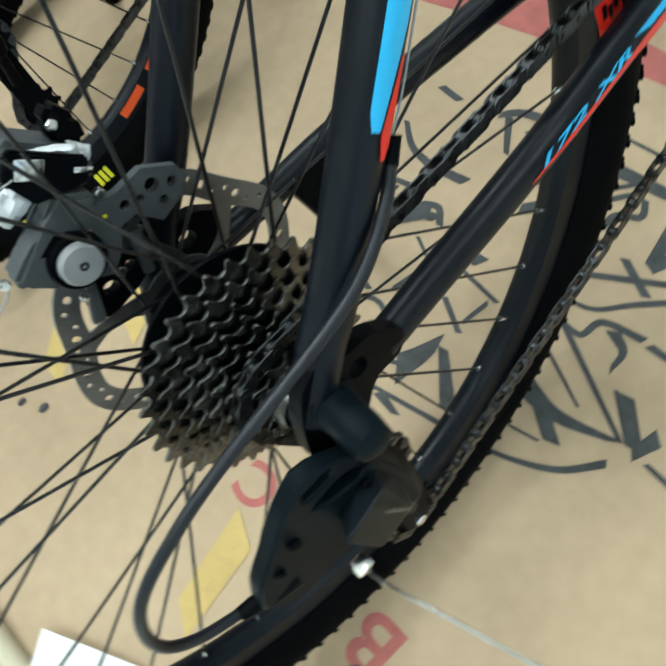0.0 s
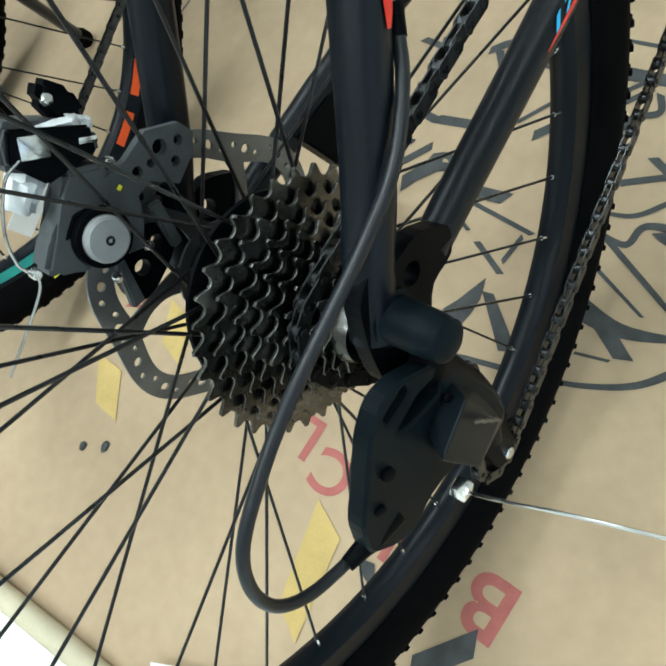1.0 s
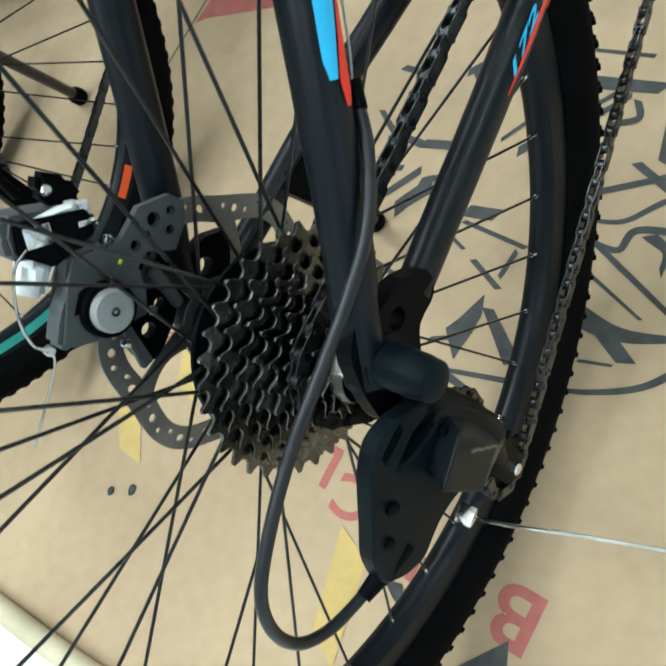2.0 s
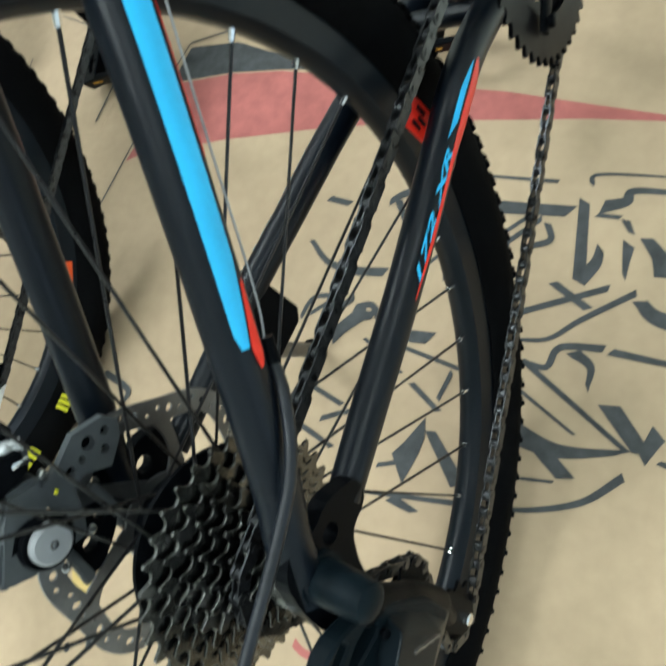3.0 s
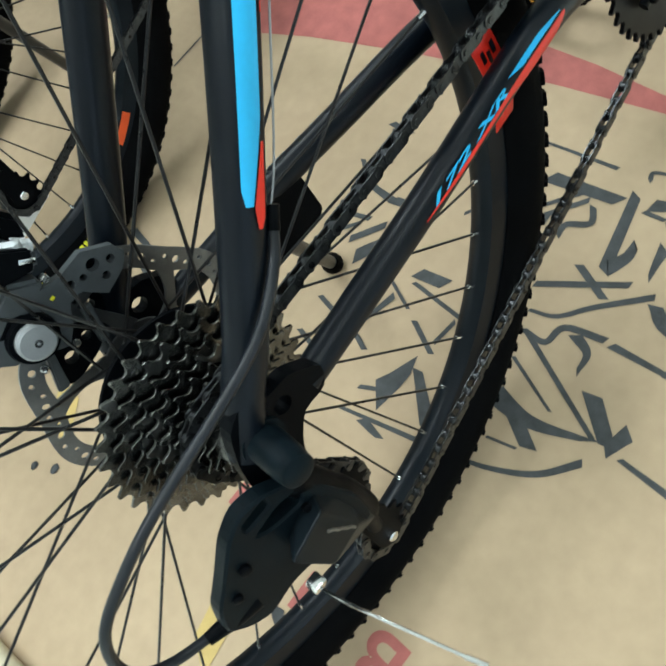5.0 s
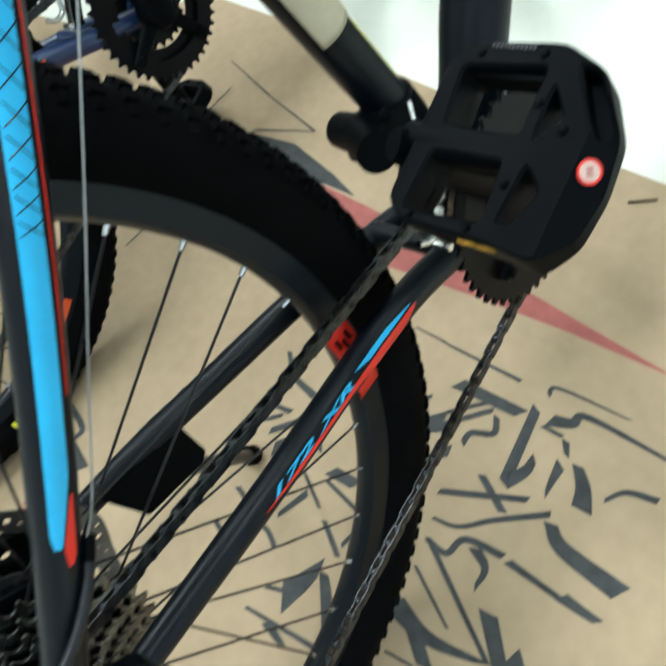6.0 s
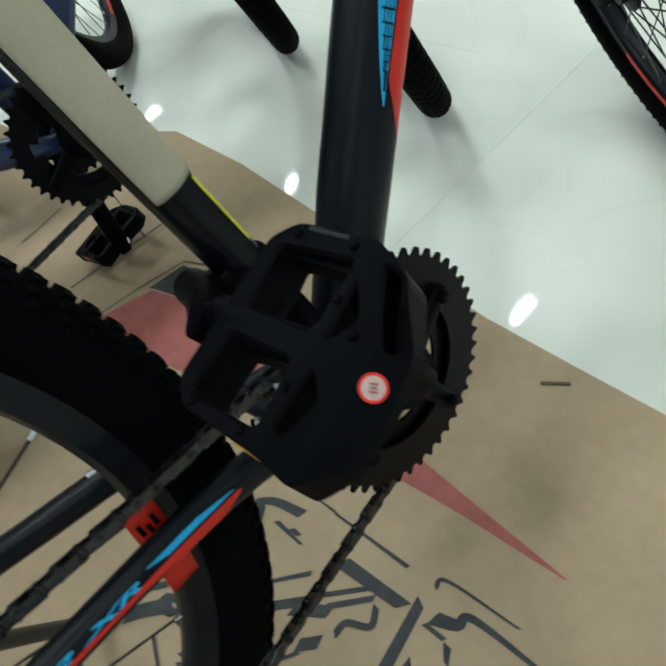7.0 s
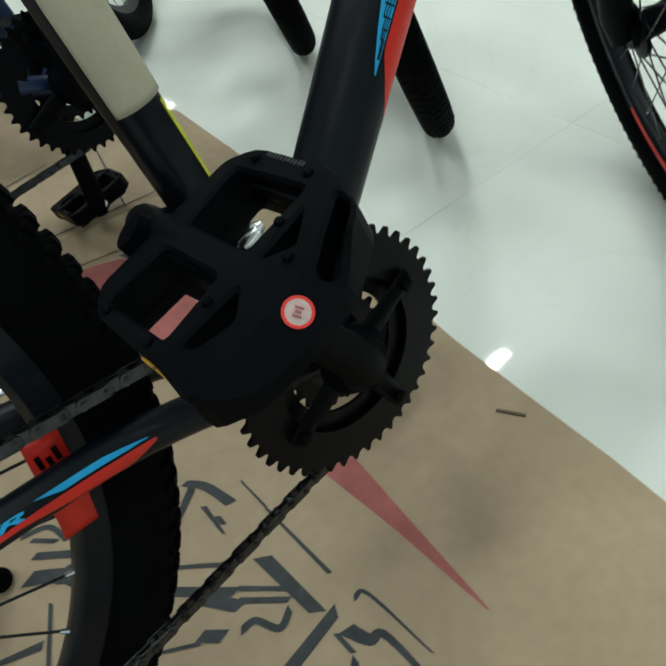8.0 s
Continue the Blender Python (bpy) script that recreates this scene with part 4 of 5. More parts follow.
    tube(bm, spline([(0.094, -0.074, 0.4445), (0.077, -0.081, 0.4335), (0.050, -0.087, 0.423), (0.018, -0.088, 0.418), (-0.044, -0.088, 0.414), (-0.078, -0.087, 0.406), (-0.103, -0.087, 0.396), (-0.118, -0.087, 0.379), (-0.123, -0.088, 0.360), (-0.117, -0.088, 0.342), (-0.103, -0.088, 0.328), (-0.088, -0.088, 0.318)], 6), 0.0029, 14)
    hose = part("shift_cable_housing", bm, HOUSING, bike, "black cable housing looped to the derailleur")
    bm = bmesh.new()
    tube(bm, [(0.098, -0.0735, 0.4480), (0.094, -0.0745, 0.4445), (0.089, -0.0765, 0.4410)], 0.0033, 14)
    part("ferrule", bm, PLASTIC, hose)
    bm = bmesh.new()
    tube(bm, [(-0.100, -0.089, 0.326), (-0.091, -0.090, 0.322), (-0.086, -0.090, 0.320), (-0.070, -0.090, 0.314)], [0.0038, 0.0048, 0.0066, 0.0085], 16)
    part("ferrule", bm, PLASTIC, hose)
    bm = bmesh.new()
    tube(bm, spline([(0.094, -0.074, 0.446), (0.115, -0.069, 0.4586), (0.165, -0.059, 0.502), (0.220, -0.0481, 0.5489), (0.30, -0.0325, 0.6199)], 6), 0.00055, 6)
    part("shift_wire", bm, SHEATH, bike, "thin shift wire in a clear sheath")
    bm = bmesh.new()
    box(bm, (-0.046, -0.109, 0.297), (0.009, 0.009, 0.008), pose(0, 0, 0, 20, 30, 10), bevel=0.002)
    part("cable_clamp", bm, CHROME, der, "bright cable clamp")
    bm = bmesh.new()
    tube(bm, spline([(-0.046, -0.113, 0.298), (-0.041, -0.135, 0.304), (-0.034, -0.160, 0.306), (-0.0225, -0.203, 0.298)], 6), 0.0010, 8)
    tube(bm, [(-0.0235, -0.199, 0.2992), (-0.0205, -0.209, 0.2965)], 0.0016, 8)
    part("wire_tail", bm, CHROME, der, "bright uncut end of the shift wire")
    # cranks
    bm = bmesh.new()
    gear(bm, style["ring_teeth"], -0.050, 0.0035, 0.0585, depth=0.0048, centre=RING)
    rings = part("chainring", bm, BLACK_COG, bike, "black toothed chainring", smooth=False)
    bm = bmesh.new()
    gear(bm, 36, -0.0440, 0.003, 0.046, centre=RING)
    part("inner_chainring", bm, BLACK_COG, rings, smooth=False)
    bm = bmesh.new()
    gear(bm, 22, -0.036, 0.003, 0.028, centre=RING)
    part("inner_chainring", bm, BLACK_COG, rings, smooth=False)
    bm = bmesh.new()
    for k in range(4):
        a = radians(28 + 90 * k)
        d = Vector((math.cos(a), 0, math.sin(a)))
        c = Vector((RING[0], -0.056, RING[1]))
        tube(bm, [c, c + d * 0.04, c + d * 0.072], [0.012, 0.0085, 0.007], 12, squash=0.4)
        bolt(bm, c + d * 0.064 + Vector((0, -0.004, 0)), (0, -1, 0), 0.005, 0.004)
    lathe(bm, [(0.0, -0.052), (0.026, -0.052), (0.026, -0.060), (0.020, -0.070), (0.0, -0.070)], 28, centre=(RING[0], 0, RING[1]))
    part("spider", bm, PLASTIC, rings)
    for k in range(4):
        a = radians(28 + 90 * k)
        bm = bmesh.new()
        bolt(bm, (RING[0] + 0.064 * math.cos(a), -0.0605, RING[1] + 0.064 * math.sin(a)), (0, -1, 0), 0.0032, 0.003)
        part("ring_bolt", bm, CHROME, rings)
    for side, spin in ((-1, style["crank"]), (1, style["crank"] + 180)):
        d = Vector((math.cos(radians(spin)), 0, math.sin(radians(spin))))
        c = Vector((RING[0], side * 0.066, RING[1]))
        tip = c + d * 0.195 + Vector((0, side * 0.022, 0))
        bm = bmesh.new()
        tube(bm, [c - d * 0.018, c, c + d * 0.03, c.lerp(tip, 0.5), tip - d * 0.01, tip + d * 0.014], [0.012, 0.0175, 0.015, 0.013, 0.0135, 0.009], 16, squash=0.58)
        arm = part("crank_arm", bm, PLASTIC, bike, "black crank arm")
        pedal(arm, Matrix.Translation(tip + Vector((0, side * 0.012, 0))) @ Matrix.Rotation(radians(-side * 2), 4, "X") @ Matrix.Rotation(radians(-style["pedal"]), 4, "Y") @ Matrix.Diagonal((1, -side, 1, 1)), side)
    # front derailleur
    bm = bmesh.new()
    tube(bm, [(0.430, 0, 0.392), (0.425, 0, 0.416)], 0.0205, 24, hint=(0, 1, 0))
    box(bm, (0.408, -0.004, 0.408), (0.05, 0.032, 0.03), pose(0, 0, 0, 0, 12, 0), bevel=0.005)
    tube(bm, [(0.398, 0.026, 0.412), (0.394, 0.0, 0.414), (0.378, -0.030, 0.418)], [0.013, 0.0145, 0.0145], 24, hint=(0, 0, 1))
    front = part("front_derailleur", bm, PLASTIC, bike, "black front derailleur clamped to the seat tube")
    for y in (-0.0585, -0.0425):
        bm = bmesh.new()
        outline = []
        for k in range(11):
            a = radians(128 + 26 * k / 10)
            outline.append((RING[0] + 0.104 * math.cos(a), RING[1] + 0.104 * math.sin(a)))
        for k in range(11):
            a = radians(154 - 24 * k / 10)
            outline.append((RING[0] + 0.092 * math.cos(a), RING[1] + 0.092 * math.sin(a)))
        prism(bm, outline, y - 0.0008, y + 0.0008)
        part("cage_plate", bm, CHROME if y > -0.05 else PLASTIC, front, "bright inner cage plate" if y > -0.05 else "black cage plate", smooth=False)
    bm = bmesh.new()
    tube(bm, [(0.372, -0.042, 0.338), (0.372, -0.051, 0.338), (0.372, -0.060, 0.338)], 0.003, 8)
    part("cage_bridge", bm, CHROME, front, "bright cage bridge")
    bm = bmesh.new()
    tube(bm, spline([(0.357, -0.050, 0.356), (0.366, -0.051, 0.350), (0.378, -0.050, 0.352), (0.384, -0.050, 0.366)], 5), 0.0028, 10)
    part("cage_spring", bm, CHROME, front, "bright curved spring arm")
    bm = bmesh.new()
    tube(bm, [(0.427, -0.030, 0.392), (0.430, -0.031, 0.395), (0.440, -0.034, 0.402), (0.444, -0.035, 0.404)], [0.005, 0.0085, 0.0085, 0.004], 14, squash=0.6, hint=(0, 0, 1))
    part("swing_arm", bm, CHROME, front, "bright steel swing arm")
    bm = bmesh.new()
    box(bm, (0.4225, -0.0205, 0.405), (0.004, 0.003, 0.026), pose(0, 0, 0, 0, 12, 0), bevel=0.0006)
    part("clamp_edge", bm, CHROME, front, "bright clamp edge", smooth=False)
    for c in ((0.394, -0.012, 0.398), (0.404, -0.020, 0.426)):
        bm = bmesh.new()
        bolt(bm, c, (-0.3, -1, 0.5), 0.0045, 0.005)
        part("clamp_bolt", bm, PLASTIC, front)


def pedal(arm, m, side):
    """A flat plastic platform pedal: u forward, v outward along its axle, w up."""
    bm = bmesh.new()
    outline = [(0.050, 0.005), (0.0615, -0.008), (0.0625, -0.058), (0.050, -0.0840), (0.023, -0.0995), (-0.004, -0.1025), (-0.029, -0.100), (-0.0455, -0.0885), (-0.042, -0.062), (-0.041, -0.008), (-0.031, 0.005)]
    windows = [[(0.047, -0.006), (0.049, -0.054), (0.0135, -0.054), (0.0135, -0.010)],
               [(-0.001, -0.010), (-0.001, -0.052), (-0.033, -0.055), (-0.034, -0.008)],
               [(0.040, -0.062), (0.024, -0.0735), (0.0125, -0.0635)],
               [(-0.001, -0.066), (-0.0125, -0.0775), (-0.029, -0.0715), (-0.031, -0.064)],
               [(0.0515, -0.0705), (0.0485, -0.0815), (0.021, -0.0975), (0.016, -0.0925), (0.030, -0.083)]]
    # all loops run anticlockwise seen from above
    window_plate(bm, outline[::-1], [w[::-1] for w in windows], -0.0120, 0.0085, 0.0016)
    bmesh.ops.bisect_plane(bm, geom=bm.verts[:] + bm.edges[:] + bm.faces[:], plane_co=(0, -0.089, 0), plane_no=(0, 1, 0))
    for v in bm.verts:
        if v.co.y < -0.089:
            v.co.z = min(v.co.z, 0.0085 - 0.95 * (-0.089 - v.co.y))
    p = part("pedal", bm, PLASTIC, arm, "black plastic platform pedal", smooth=False, matrix=m)
    # deep collars under the two large windows
    for loop in windows[:2]:
        bm = bmesh.new()
        near, far = rounded(loop[::-1], 0.003), offset_loop(rounded(loop[::-1], 0.003), -0.0025)
        rings = [[bm.verts.new((x, y, z)) for x, y in lp] for lp, z in ((near, -0.0080), (near, -0.0170), (far, -0.0170), (far, -0.0080))]
        for a, b in zip(rings, rings[1:]):
            for k in range(len(near)):
                j = (k + 1) % len(near)
                bm.faces.new((a[k], a[j], b[j], b[k]))
        part("window_collar", bm, PLASTIC, p, smooth=False)
    bm = bmesh.new()
    tube(bm, [(0.006, 0.014, -0.001), (0.006, 0.002, -0.001), (0.006, -0.056, -0.001)], [0.0105, 0.0105, 0.0085], 18, hint=(1, 0, 0))
    part("bearing_housing", bm, PLASTIC, p)
    bm = bmesh.new()
    web = [(0.0525, -0.0695), (0.0495, -0.0825), (0.0215, -0.0985), (0.0150, -0.0925), (0.0300, -0.0815)]
    for w in (-0.0062, -0.0046):
        bm.faces.new([bm.verts.new((u, v, w)) for u, v in web])
    bm.verts.ensure_lookup_table()
    for k in range(5):
        bm.faces.new([bm.verts[i] for i in (k, (k + 1) % 5, 5 + (k + 1) % 5, 5 + k)])
    bmesh.ops.recalc_face_normals(bm, faces=bm.faces[:])
    part("slot_web", bm, PLASTIC, p, smooth=False)
    bm = bmesh.new()
    box(bm, (0.0475, -0.031, -0.002), (0.004, 0.044, 0.007), bevel=0.0012)
    part("inner_rib", bm, PLASTIC, p)
    for u, v in ((0.0545, -0.014), (0.0555, -0.050), (0.030, -0.0585), (-0.037, -0.014), (-0.037, -0.050), (-0.012, -0.0595), (0.018, -0.0765)):
        for w in (-1, 1):
            bm = bmesh.new()
            tube(bm, [(u, v, w * 0.0098 - 0.0018), (u, v, w * 0.0116 - 0.0018), (u, v, w * 0.0126 - 0.0018)], [0.0026, 0.0024, 0.0014], 8, hint=(1, 0, 0))
            part("grip_pin", bm, PLASTIC, p, smooth=False)
    # raised lettering too small to read
    for k in range(11):
        bm = bmesh.new()
        box(bm, (0.0590 - 0.0002 * (k % 3), -0.019 - 0.0024 * k, 0.0086), (0.0022, 0.0014, 0.0006))
        part("lettering_bar", bm, GREY, p, smooth=False)
    for k in range(4):
        bm = bmesh.new()
        box(bm, (-0.0424, -0.046 - 0.0058 * k, 0.0014 * (k % 2)), (0.0012, 0.0052, 0.0030), bevel=0.0003)
        part("amber_mark", bm, AMBER, p, "worn amber mark", smooth=False)
    bm = bmesh.new()
    cylinder(bm, (0.006, 0.016, -0.001), (0.006, 0.008, -0.001), 0.0065, 0.0060)
    part("spindle", bm, CHROME, p, "bright pedal spindle")
    # small round sticker on the outer block
    disc = Matrix.Translation((0.003, -0.0945, 0.0036)) @ Matrix.Rotation(radians(43.5), 4, "X") @ Matrix.Rotation(radians(25), 4, "Z")
    for r0, r1, mat, z in ((0.0048, 0.0060, RED, 0.0003), (0.0, 0.0048, STICKER, 0.0002)):
        bm = bmesh.new()
        prev = None
        for k in range(33):
            a = 2 * math.pi * k / 32
            line = [bm.verts.new(disc @ Vector((r * math.cos(a), r * math.sin(a), z))) for r in (max(r0, 0.0002), r1)]
            if prev:
                bm.faces.new((prev[0], prev[1], line[1], line[0]))
            prev = line
        part("sticker", bm, mat, p, "round pale sticker with a red rim", smooth=False)
    for k in range(3):
        bm = bmesh.new()
        box(bm, (0, 0, 0), (0.0008, 0.0032 - 0.0008 * (k % 2), 0.0003), disc @ Matrix.Translation((-0.0016 + 0.0016 * k, 0, 0.0005)))
        part("lettering_bar", bm, INK_RED, p, smooth=False)
    return p


def brake(bike):
    """Mechanical disc caliper on the left stays, with its adapter plate."""
    bm = bmesh.new()
    outline = [(0.033, 0.441), (0.047, 0.428), (0.048, 0.419), (0.040, 0.413), (0.023, 0.411), (0.015, 0.426), (0.006, 0.427), (-0.004, 0.417), (-0.014, 0.411), (-0.020, 0.416), (-0.006, 0.432), (-0.004, 0.441), (0.002, 0.447), (0.016, 0.442)]
    holed_plate(bm, outline, [(0.0313, 0.4303, 0.0040), (0.0400, 0.4235, 0.0027), (0.0309, 0.4190, 0.0027), (0.0225, 0.4300, 0.0022), (0.0150, 0.4335, 0.0030)], 0.045, 0.050)
    part("brake_mount", bm, MOUNT, bike, "grey drilled brake mount", smooth=False)
    bm = bmesh.new()
    prism(bm, [(0.010, 0.450), (0.002, 0.440), (-0.010, 0.441), (-0.016, 0.424), (-0.028, 0.424), (-0.036, 0.434), (-0.046, 0.4405), (-0.0475, 0.448), (-0.033, 0.4535), (-0.016, 0.4555), (-0.004, 0.464)], 0.044, 0.062, bevel=0.0025)
    prism(bm, [(-0.006, 0.462), (0.013, 0.450), (0.022, 0.459), (0.020, 0.467), (-0.001, 0.495), (-0.010, 0.492), (-0.018, 0.484)], 0.050, 0.078, bevel=0.003)
    cal = part("brake_caliper", bm, MOUNT, bike, "grey mechanical disc brake caliper", smooth=False)
    bm = bmesh.new()
    prism(bm, [(-0.012, 0.466), (0.012, 0.455), (0.020, 0.464), (-0.002, 0.492), (-0.014, 0.484)], 0.046, 0.0505, bevel=0.001)
    part("caliper_cover", bm, PLASTIC, cal, "black caliper cover", smooth=False)
    # the slot isn't cut: a black piece stands in for the shade inside
    bm = bmesh.new()
    prism(bm, [(-0.030, 0.4485), (-0.018, 0.4515), (-0.011, 0.4470), (-0.024, 0.4440)], 0.0430, 0.046, bevel=0.0006)
    part("slot_shade", bm, PLASTIC, cal, "lever slot, its shade put in as a black piece", smooth=False)
    # added black plate, no part of the brake: it puts shade into the mount's holes
    bm = bmesh.new()
    prism(bm, [(0.034, 0.437), (0.045, 0.424), (0.034, 0.414), (0.012, 0.430), (0.014, 0.438)], 0.0512, 0.0530)
    part("hole_shade_plate", bm, PLASTIC, bike, smooth=False)
    # black lower bracket with its open slots, behind the knob
    bm = bmesh.new()
    holed_plate(bm, rounded([(0.016, 0.421), (0.021, 0.408), (0.009, 0.392), (-0.010, 0.384), (-0.034, 0.383), (-0.040, 0.392), (-0.030, 0.413), (-0.006, 0.424)], 0.004), [(0.010, 0.409, 0.0042), (-0.006, 0.398, 0.0034), (-0.022, 0.397, 0.0046)], 0.058, 0.066)
    part("lower_bracket", bm, PLASTIC, cal, "black slotted lower bracket", smooth=False)
    bm = bmesh.new()
    prism(bm, [(-0.029, 0.414), (-0.022, 0.416), (-0.036, 0.391), (-0.043, 0.394)], 0.050, 0.056, bevel=0.001)
    prism(bm, [(0.006, 0.416), (0.012, 0.412), (0.001, 0.387), (-0.005, 0.389)], 0.0520, 0.0575, bevel=0.001)
    part("bracket_rib", bm, MOUNT, cal, "grey bracket rib", smooth=False)
    for x, y, z, w, h, tip in ((0.006, 0.050, 0.474, 0.030, 0.012, 38), (-0.015, 0.056, 0.470, 0.026, 0.016, -15), (0.018, 0.052, 0.465, 0.012, 0.009, 60)):
        bm = bmesh.new()
        bmesh.ops.create_grid(bm, x_segments=9, y_segments=6, size=0.5)
        for v in bm.verts:
            bend = noise.noise(Vector((v.co.x * 4 + x * 90, v.co.y * 4, 1.7)))
            v.co = Vector((v.co.x * w + bend * 0.003, bend * 0.006 + v.co.y * v.co.y * 0.012, v.co.y * h))
        film = part("plastic_film", bm, FILM, cal, "crumpled white plastic film", matrix=pose(x, y, z, 0, tip, 0))
        sol = film.modifiers.new("thickness", "SOLIDIFY")
        sol.thickness = 0.0004
    bm = bmesh.new()
    prism(bm, [(0.014, 0.472), (0.026, 0.462), (0.031, 0.474), (0.026, 0.488), (0.016, 0.484)], 0.056, 0.070, bevel=0.003)
    part("cable_stop", bm, PLASTIC, cal)
    bm = bmesh.new()
    lathe(bm, [(0.0, 0.036), (0.0098, 0.036), (0.0112, 0.0372), (0.0114, 0.0440), (0.0140, 0.0445), (0.0145, 0.048), (0.0, 0.048)], 40, centre=(-0.020, 0, 0.434))
    part("adjuster_knob", bm, KNOB, cal, "round grey adjuster knob")
    bm = bmesh.new()
    lathe(bm, [(0.0010, 0.0352), (0.0024, 0.0352), (0.0024, 0.037), (0.0010, 0.037)], 14, centre=(-0.020, 0, 0.434))
    part("adjuster_socket", bm, CHROME, cal)
    bm = bmesh.new()
    lathe(bm, [(0.0116, 0.0400), (0.0142, 0.0400), (0.0150, 0.0425), (0.0150, 0.0450), (0.0116, 0.0450)], 40, centre=(-0.020, 0, 0.434))
    part("knob_collar", bm, PLASTIC, cal)
    for p, d in (((0.011, 0.046, 0.449), (0, -1, 0)), ((-0.049, 0.045, 0.453), (0, -1, 0)), ((0.019, 0.056, 0.481), (0.3, -1, 0.4)), ((-0.033, 0.046, 0.414), (0.2, -0.6, 1)), ((-0.012, 0.048, 0.408), (0.2, -1, 0.3))):
        bm = bmesh.new()
        bolt(bm, p, d, 0.0026, 0.004)
        part("caliper_bolt", bm, CHROME, cal, "bright bolt")
    for c, w, h in (((-0.002, 0.0455, 0.480), 0.013, 0.010), ((0.014, 0.0455, 0.462), 0.009, 0.003)):
        bm = bmesh.new()
        box(bm, c, (w, 0.002, h), pose(0, 0, 0, 0, 48, 0), bevel=0.0006)
        part("cable_arm", bm, CHROME, cal, "bright cable arm")
    bm = bmesh.new()
    box(bm, (0.004, 0.0445, 0.438), (0.0026, 0.001, 0.002), bevel=0.0003)
    part("torque_mark", bm, YELLOW, cal, "yellow paint mark")
    bm = bmesh.new()
    tube(bm, spline([(-0.008, 0.070, 0.488), (0.004, 0.080, 0.52), (0.035, 0.086, 0.555), (0.09, 0.080, 0.60), (0.20, 0.066, 0.68)], 6), 0.0027, 12)
    part("brake_cable_housing", bm, HOUSING, bike, "black brake cable housing")
    bm = bmesh.new()
    tube(bm, spline([(-0.010, 0.046, 0.482), (-0.021, 0.045, 0.483), (-0.039, 0.045, 0.473), (-0.049, 0.045, 0.461), (-0.050, 0.045, 0.453), (-0.056, 0.045, 0.446), (-0.096, 0.045, 0.438)], 6), 0.0007, 6)
    part("wire_tail", bm, CHROME, cal)


def kickstand(bike, foot):
    bm = bmesh.new()
    prism(bm, [(0.090, 0.350), (0.164, 0.338), (0.161, 0.298), (0.152, 0.292), (0.098, 0.303)], 0.056, 0.069, bevel=0.0012)
    st = part("kickstand", bm, PLASTIC, bike, "black kickstand clamped to the left chainstay")
    bm = bmesh.new()
    a, b = Vector((0.122, 0.078, 0.308)), Vector(foot)
    tube(bm, [a + (a - b) * 0.03, a.lerp(b, 0.5), a.lerp(b, 0.95)], 0.0075, 14)
    part("leg", bm, GREY, st)
    bm = bmesh.new()
    tube(bm, [a.lerp(b, 0.93), a.lerp(b, 0.96), b], [0.009, 0.0125, 0.0125], 16)
    part("rubber_foot", bm, RUBBER, st, "black rubber foot")


def fork(bike, steer, reach):
    """Suspension fork and front wheel, turned to the left about the steering axis."""
    tilt = radians(20)
    axis = Vector((-math.sin(tilt), 0, math.cos(tilt)))
    perp = Vector((math.cos(tilt), 0, math.sin(tilt)))
    hub = Vector((reach, 0, AXLE))
    piv = hub - perp * 0.045
    turn = Matrix.Translation(piv) @ Matrix.Rotation(radians(steer), 4, axis) @ Matrix.Translation(-piv)
    for side in (-1, 1):
        bm = bmesh.new()
        top = piv + axis * 0.47 + Vector((0, side * 0.062, 0))
        mid = piv + axis * 0.25 + Vector((0, side * 0.062, 0))
        low = hub + Vector((0, side * 0.062, 0)) + axis * -0.01
        tube(bm, [low, low + axis * 0.03, mid - axis * 0.02, mid], [0.012, 0.018, 0.021, 0.022], 18)
        tube(bm, [mid, top], 0.0155, 18)
        part("fork_leg", bm, PLASTIC, bike, "black suspension fork leg", matrix=turn)
    bm = bmesh.new()
    box(bm, piv + axis * 0.475, (0.05, 0.16, 0.035), Matrix.Rotation(-tilt, 4, "Y"), bevel=0.01)
    tube(bm, [piv + axis * 0.46, piv + axis * 0.66], 0.0145, 18)
    part("fork_crown", bm, PLASTIC, bike, "black fork crown", matrix=turn)
    return turn @ Matrix.Translation(hub)


def bicycle(place, style):
    bike = tagged(new("mountain_bike"), label=style["label"], category="bicycle", group="row of parked bicycles")
    seat = frame_set(bike, style)
    wheel(bike, Matrix.Translation((0, 0, AXLE)), True, style["rear_decals"], style["phase"], style["tyre_text"], style["worn"])
    drive(bike, style)
    brake(bike)
    kickstand(bike, style["foot"])
    at = fork(bike, style["steer"], style["reach"])
    base = place @ Matrix.Rotation(radians(-LEAN), 4, "X")
    # the turned front wheel stands on the tiles
    drop = min((base @ at @ Vector((AXLE * math.cos(a), 0, AXLE * math.sin(a)))).z for a in (2 * math.pi * k / 90 for k in range(90)))
    lower = (base.inverted().to_3x3() @ Vector((0, 0, -drop + FLOOR_Z + 0.002)))
    wheel(bike, Matrix.Translation(lower) @ at, False, style["front_decals"], 0.0, worn=style["worn"])
    bike.matrix_world = base
    return bike, seat


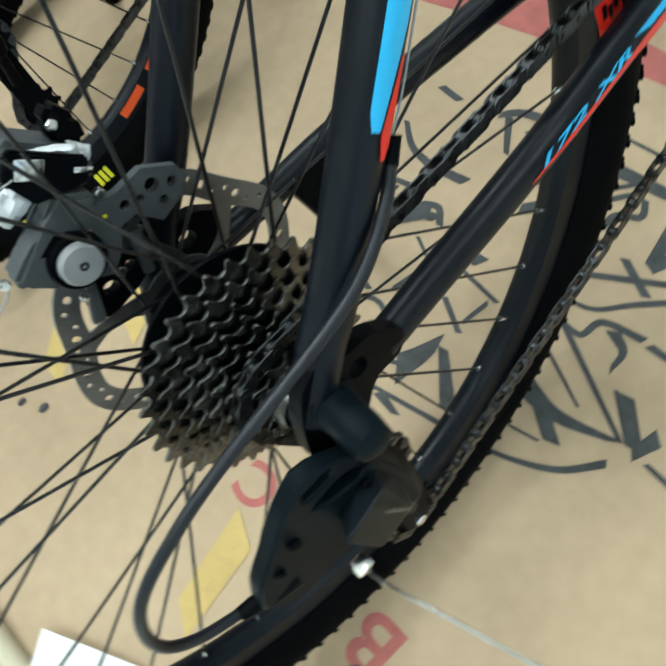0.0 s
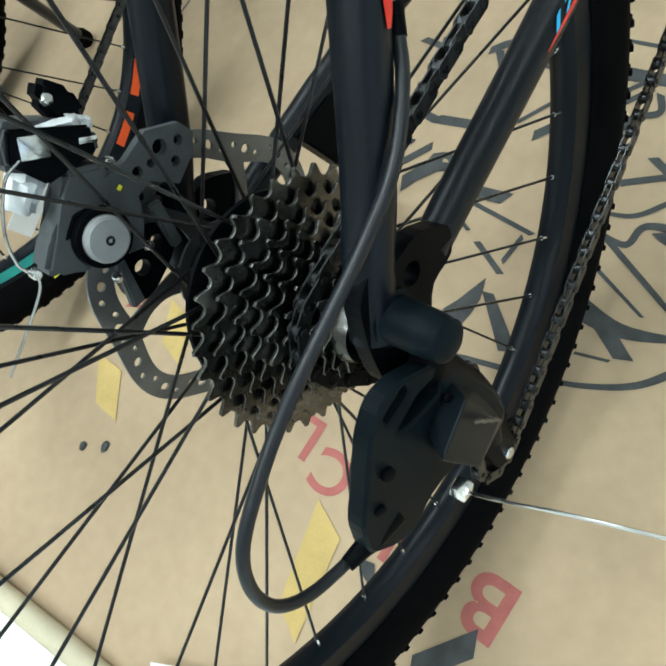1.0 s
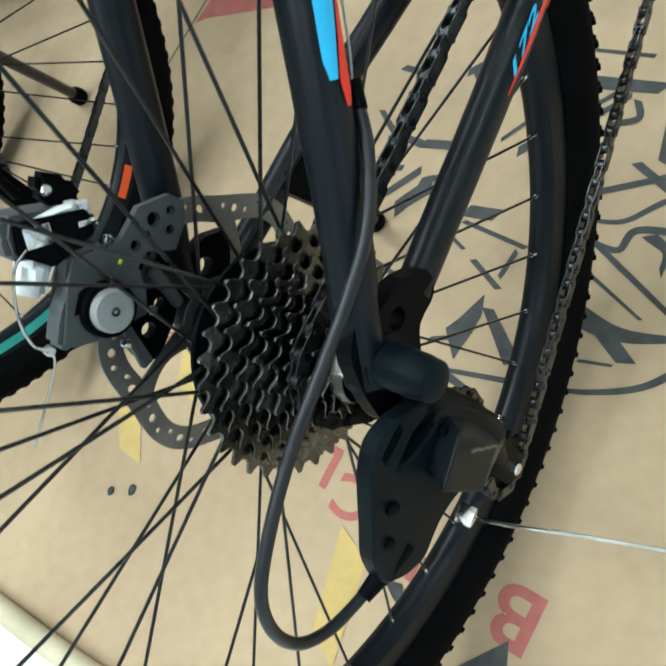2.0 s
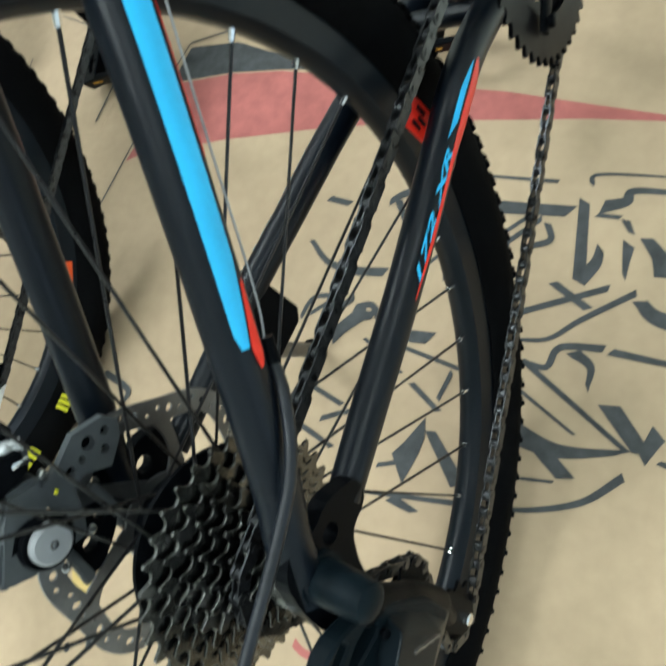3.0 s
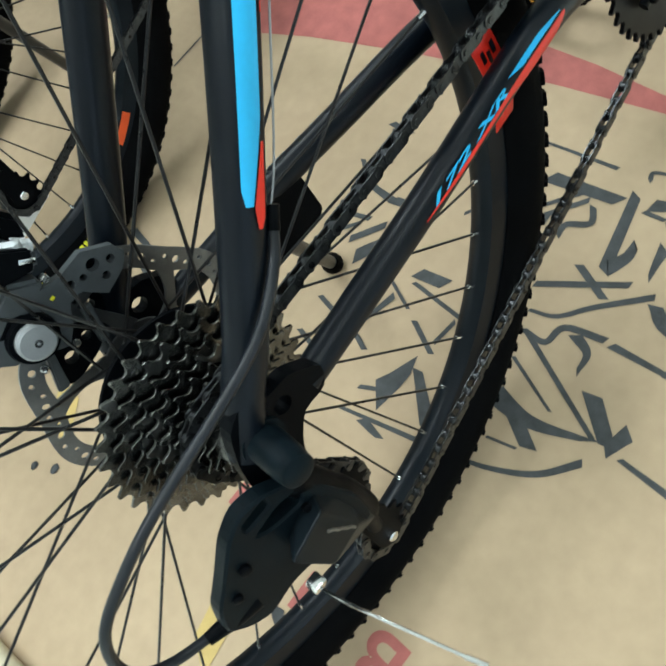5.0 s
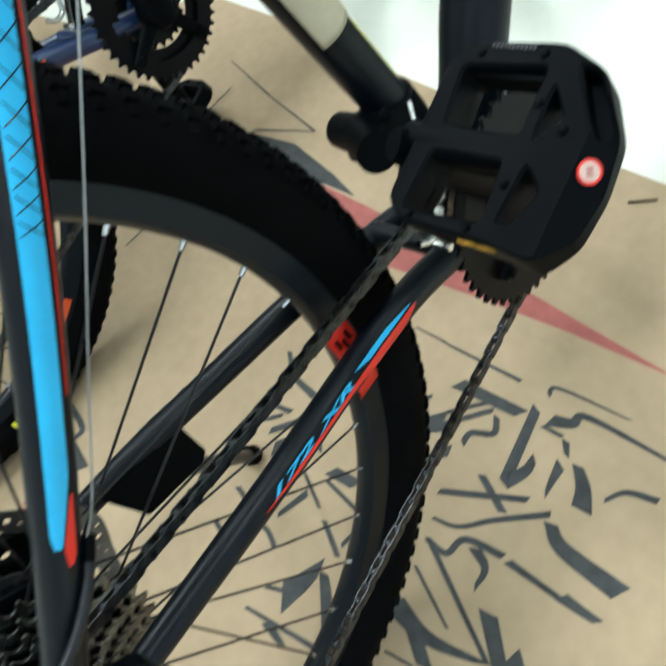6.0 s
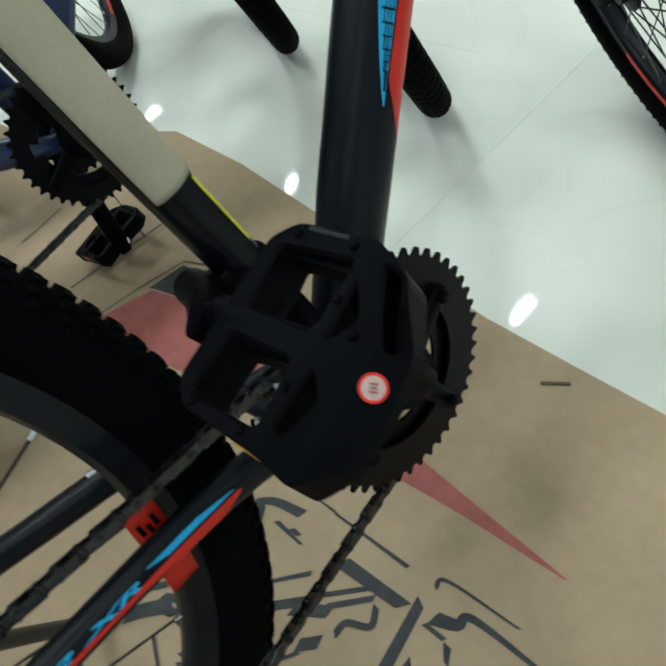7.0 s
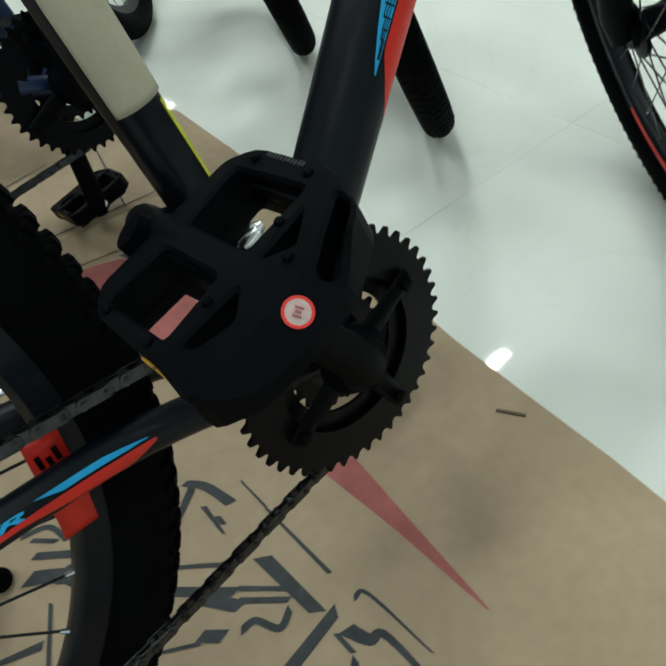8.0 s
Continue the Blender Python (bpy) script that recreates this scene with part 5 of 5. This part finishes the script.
foot_world = Vector((0.186, 0.242, 0.004))
foot_bike = Matrix.Rotation(radians(LEAN), 4, "X") @ foot_world
BIKE_A = dict(paint=FRAME, accent=CYAN, second=RED, stay_label="matte black stay with cyan and red stripes", tube_label="matte black tube with cyan and red decals", label="matte black mountain bike with cyan and red decals on its kickstand",
              rear_decals=(), tyre_text=(), phase=14.9, front_decals=((RED, 300, 325, 1), (RED, 300, 325, -1), (RED, 150, 175, 1), (RED, 150, 175, -1)), crank=124.8, pedal=18, foot=foot_bike, reach=1.092, steer=51.5, ring_teeth=45, worn=False)
BIKE_B = dict(BIKE_A, paint=BLUE_FRAME, accent=TEAL, second=ORANGE, stay_label="dark blue stay with orange and teal stripes", tube_label="dark blue tube with orange decals", label="dark blue mountain bike with orange rim decals, parked beside another bicycle",
              rear_decals=((ORANGE, -80, -72, -1), (ORANGE, -68, -60, -1), (TEAL, -128, -112, -1)), tyre_text=((YELLOW, -113, -104, -1, 0.303, 0.316), (YELLOW, -95, -91, -1, 0.304, 0.318)), phase=2.0, crank=92, pedal=15, reach=1.011, steer=52.9, ring_teeth=40, worn=True)
BIKE_C = dict(BIKE_B, accent=YELLOW, second=RED, label="dark blue mountain bike with yellow decals, parked in the row",
              rear_decals=((YELLOW, -95, -70, -1), (YELLOW, -25, -5, -1)), stay_label="dark blue stay with yellow stripes", tube_label="dark blue tube with red decals", phase=6.0, crank=60, reach=1.04, steer=58.7)
bike_a, seat_a = bicycle(pose(0, 0, 0), BIKE_A)
bike_b, seat_b = bicycle(pose(0.063, 0.538, 0, 0, 0, -1.5), BIKE_B)
bike_c, seat_c = bicycle(pose(0.0585, 0.8703, 0, 0, 0, 1.7), BIKE_C)
bike_d, seat_d = bicycle(pose(-0.0999, 1.2723, 0, 0, 0, -1.5), dict(BIKE_C, label="dark blue mountain bike at the end of the row", crank=20, reach=1.011, steer=52.9))

# foam wrap and yellow strip on the black bicycle's seat tube
bm = bmesh.new()
skin_patch(bm, [(0.4070, 0, 0.4885), (0.396, 0, 0.536), (0.3685, 0, 0.66), (0.3535, 0, 0.73)], 0.0165, 0, 1, lambda t: 128, lambda t: 345, lift=0.0022, n=30, m=24)
wrap = part("foam_wrap", bm, FOAM, seat_a, "cream foam wrap round the seat tube")
sol = wrap.modifiers.new("thickness", "SOLIDIFY")
sol.thickness, sol.offset = 0.002, -1
bm = bmesh.new()
skin_patch(bm, [(0.4255, 0, 0.414), (0.4095, 0, 0.478), (0.396, 0, 0.536)], 0.0165, 0.12, 0.55, lambda t: 222, lambda t: 242, lift=0.0006)
part("stripe", bm, YELLOW, seat_a, "thin yellow strip")

# red tag behind the right chainstay
bm = bmesh.new()
for k in range(13):
    z = 0.289 + 0.070 * k / 12
    y = -0.0400 + 0.006 * (2 * abs(k / 12 - 0.5)) ** 2
    line = [bm.verts.new((0.272 + s * 0.0105 + 0.10 * (z - 0.324), y, z)) for s in (-1, 1)]
    if k:
        bm.faces.new((prev[0], prev[1], line[1], line[0]))
    prev = line
tag = part("red_tag", bm, RED, bike_a, "red tag hanging behind the chainstay")
sol = tag.modifiers.new("thickness", "SOLIDIFY")
sol.thickness = 0.0008
for k in range(3):
    bm = bmesh.new()
    box(bm, (0.269 + 0.005 * k, -0.0385, 0.348 - 0.004 * (k % 2)), (0.003, 0.0006, 0.009))
    part("lettering_bar", bm, FRAME, tag, smooth=False)
# white paper label between the blue bicycle's spokes
bm = bmesh.new()
box(bm, (0.055, 0.0, 0.0), (0.10, 0.0008, 0.028), bevel=0.0002)
tagged(part("paper_label", bm, PAPER, bike_b, "white paper label held in the spokes", smooth=False, matrix=pose(-0.102, -0.030, 0.123, 0, -8, 0)))
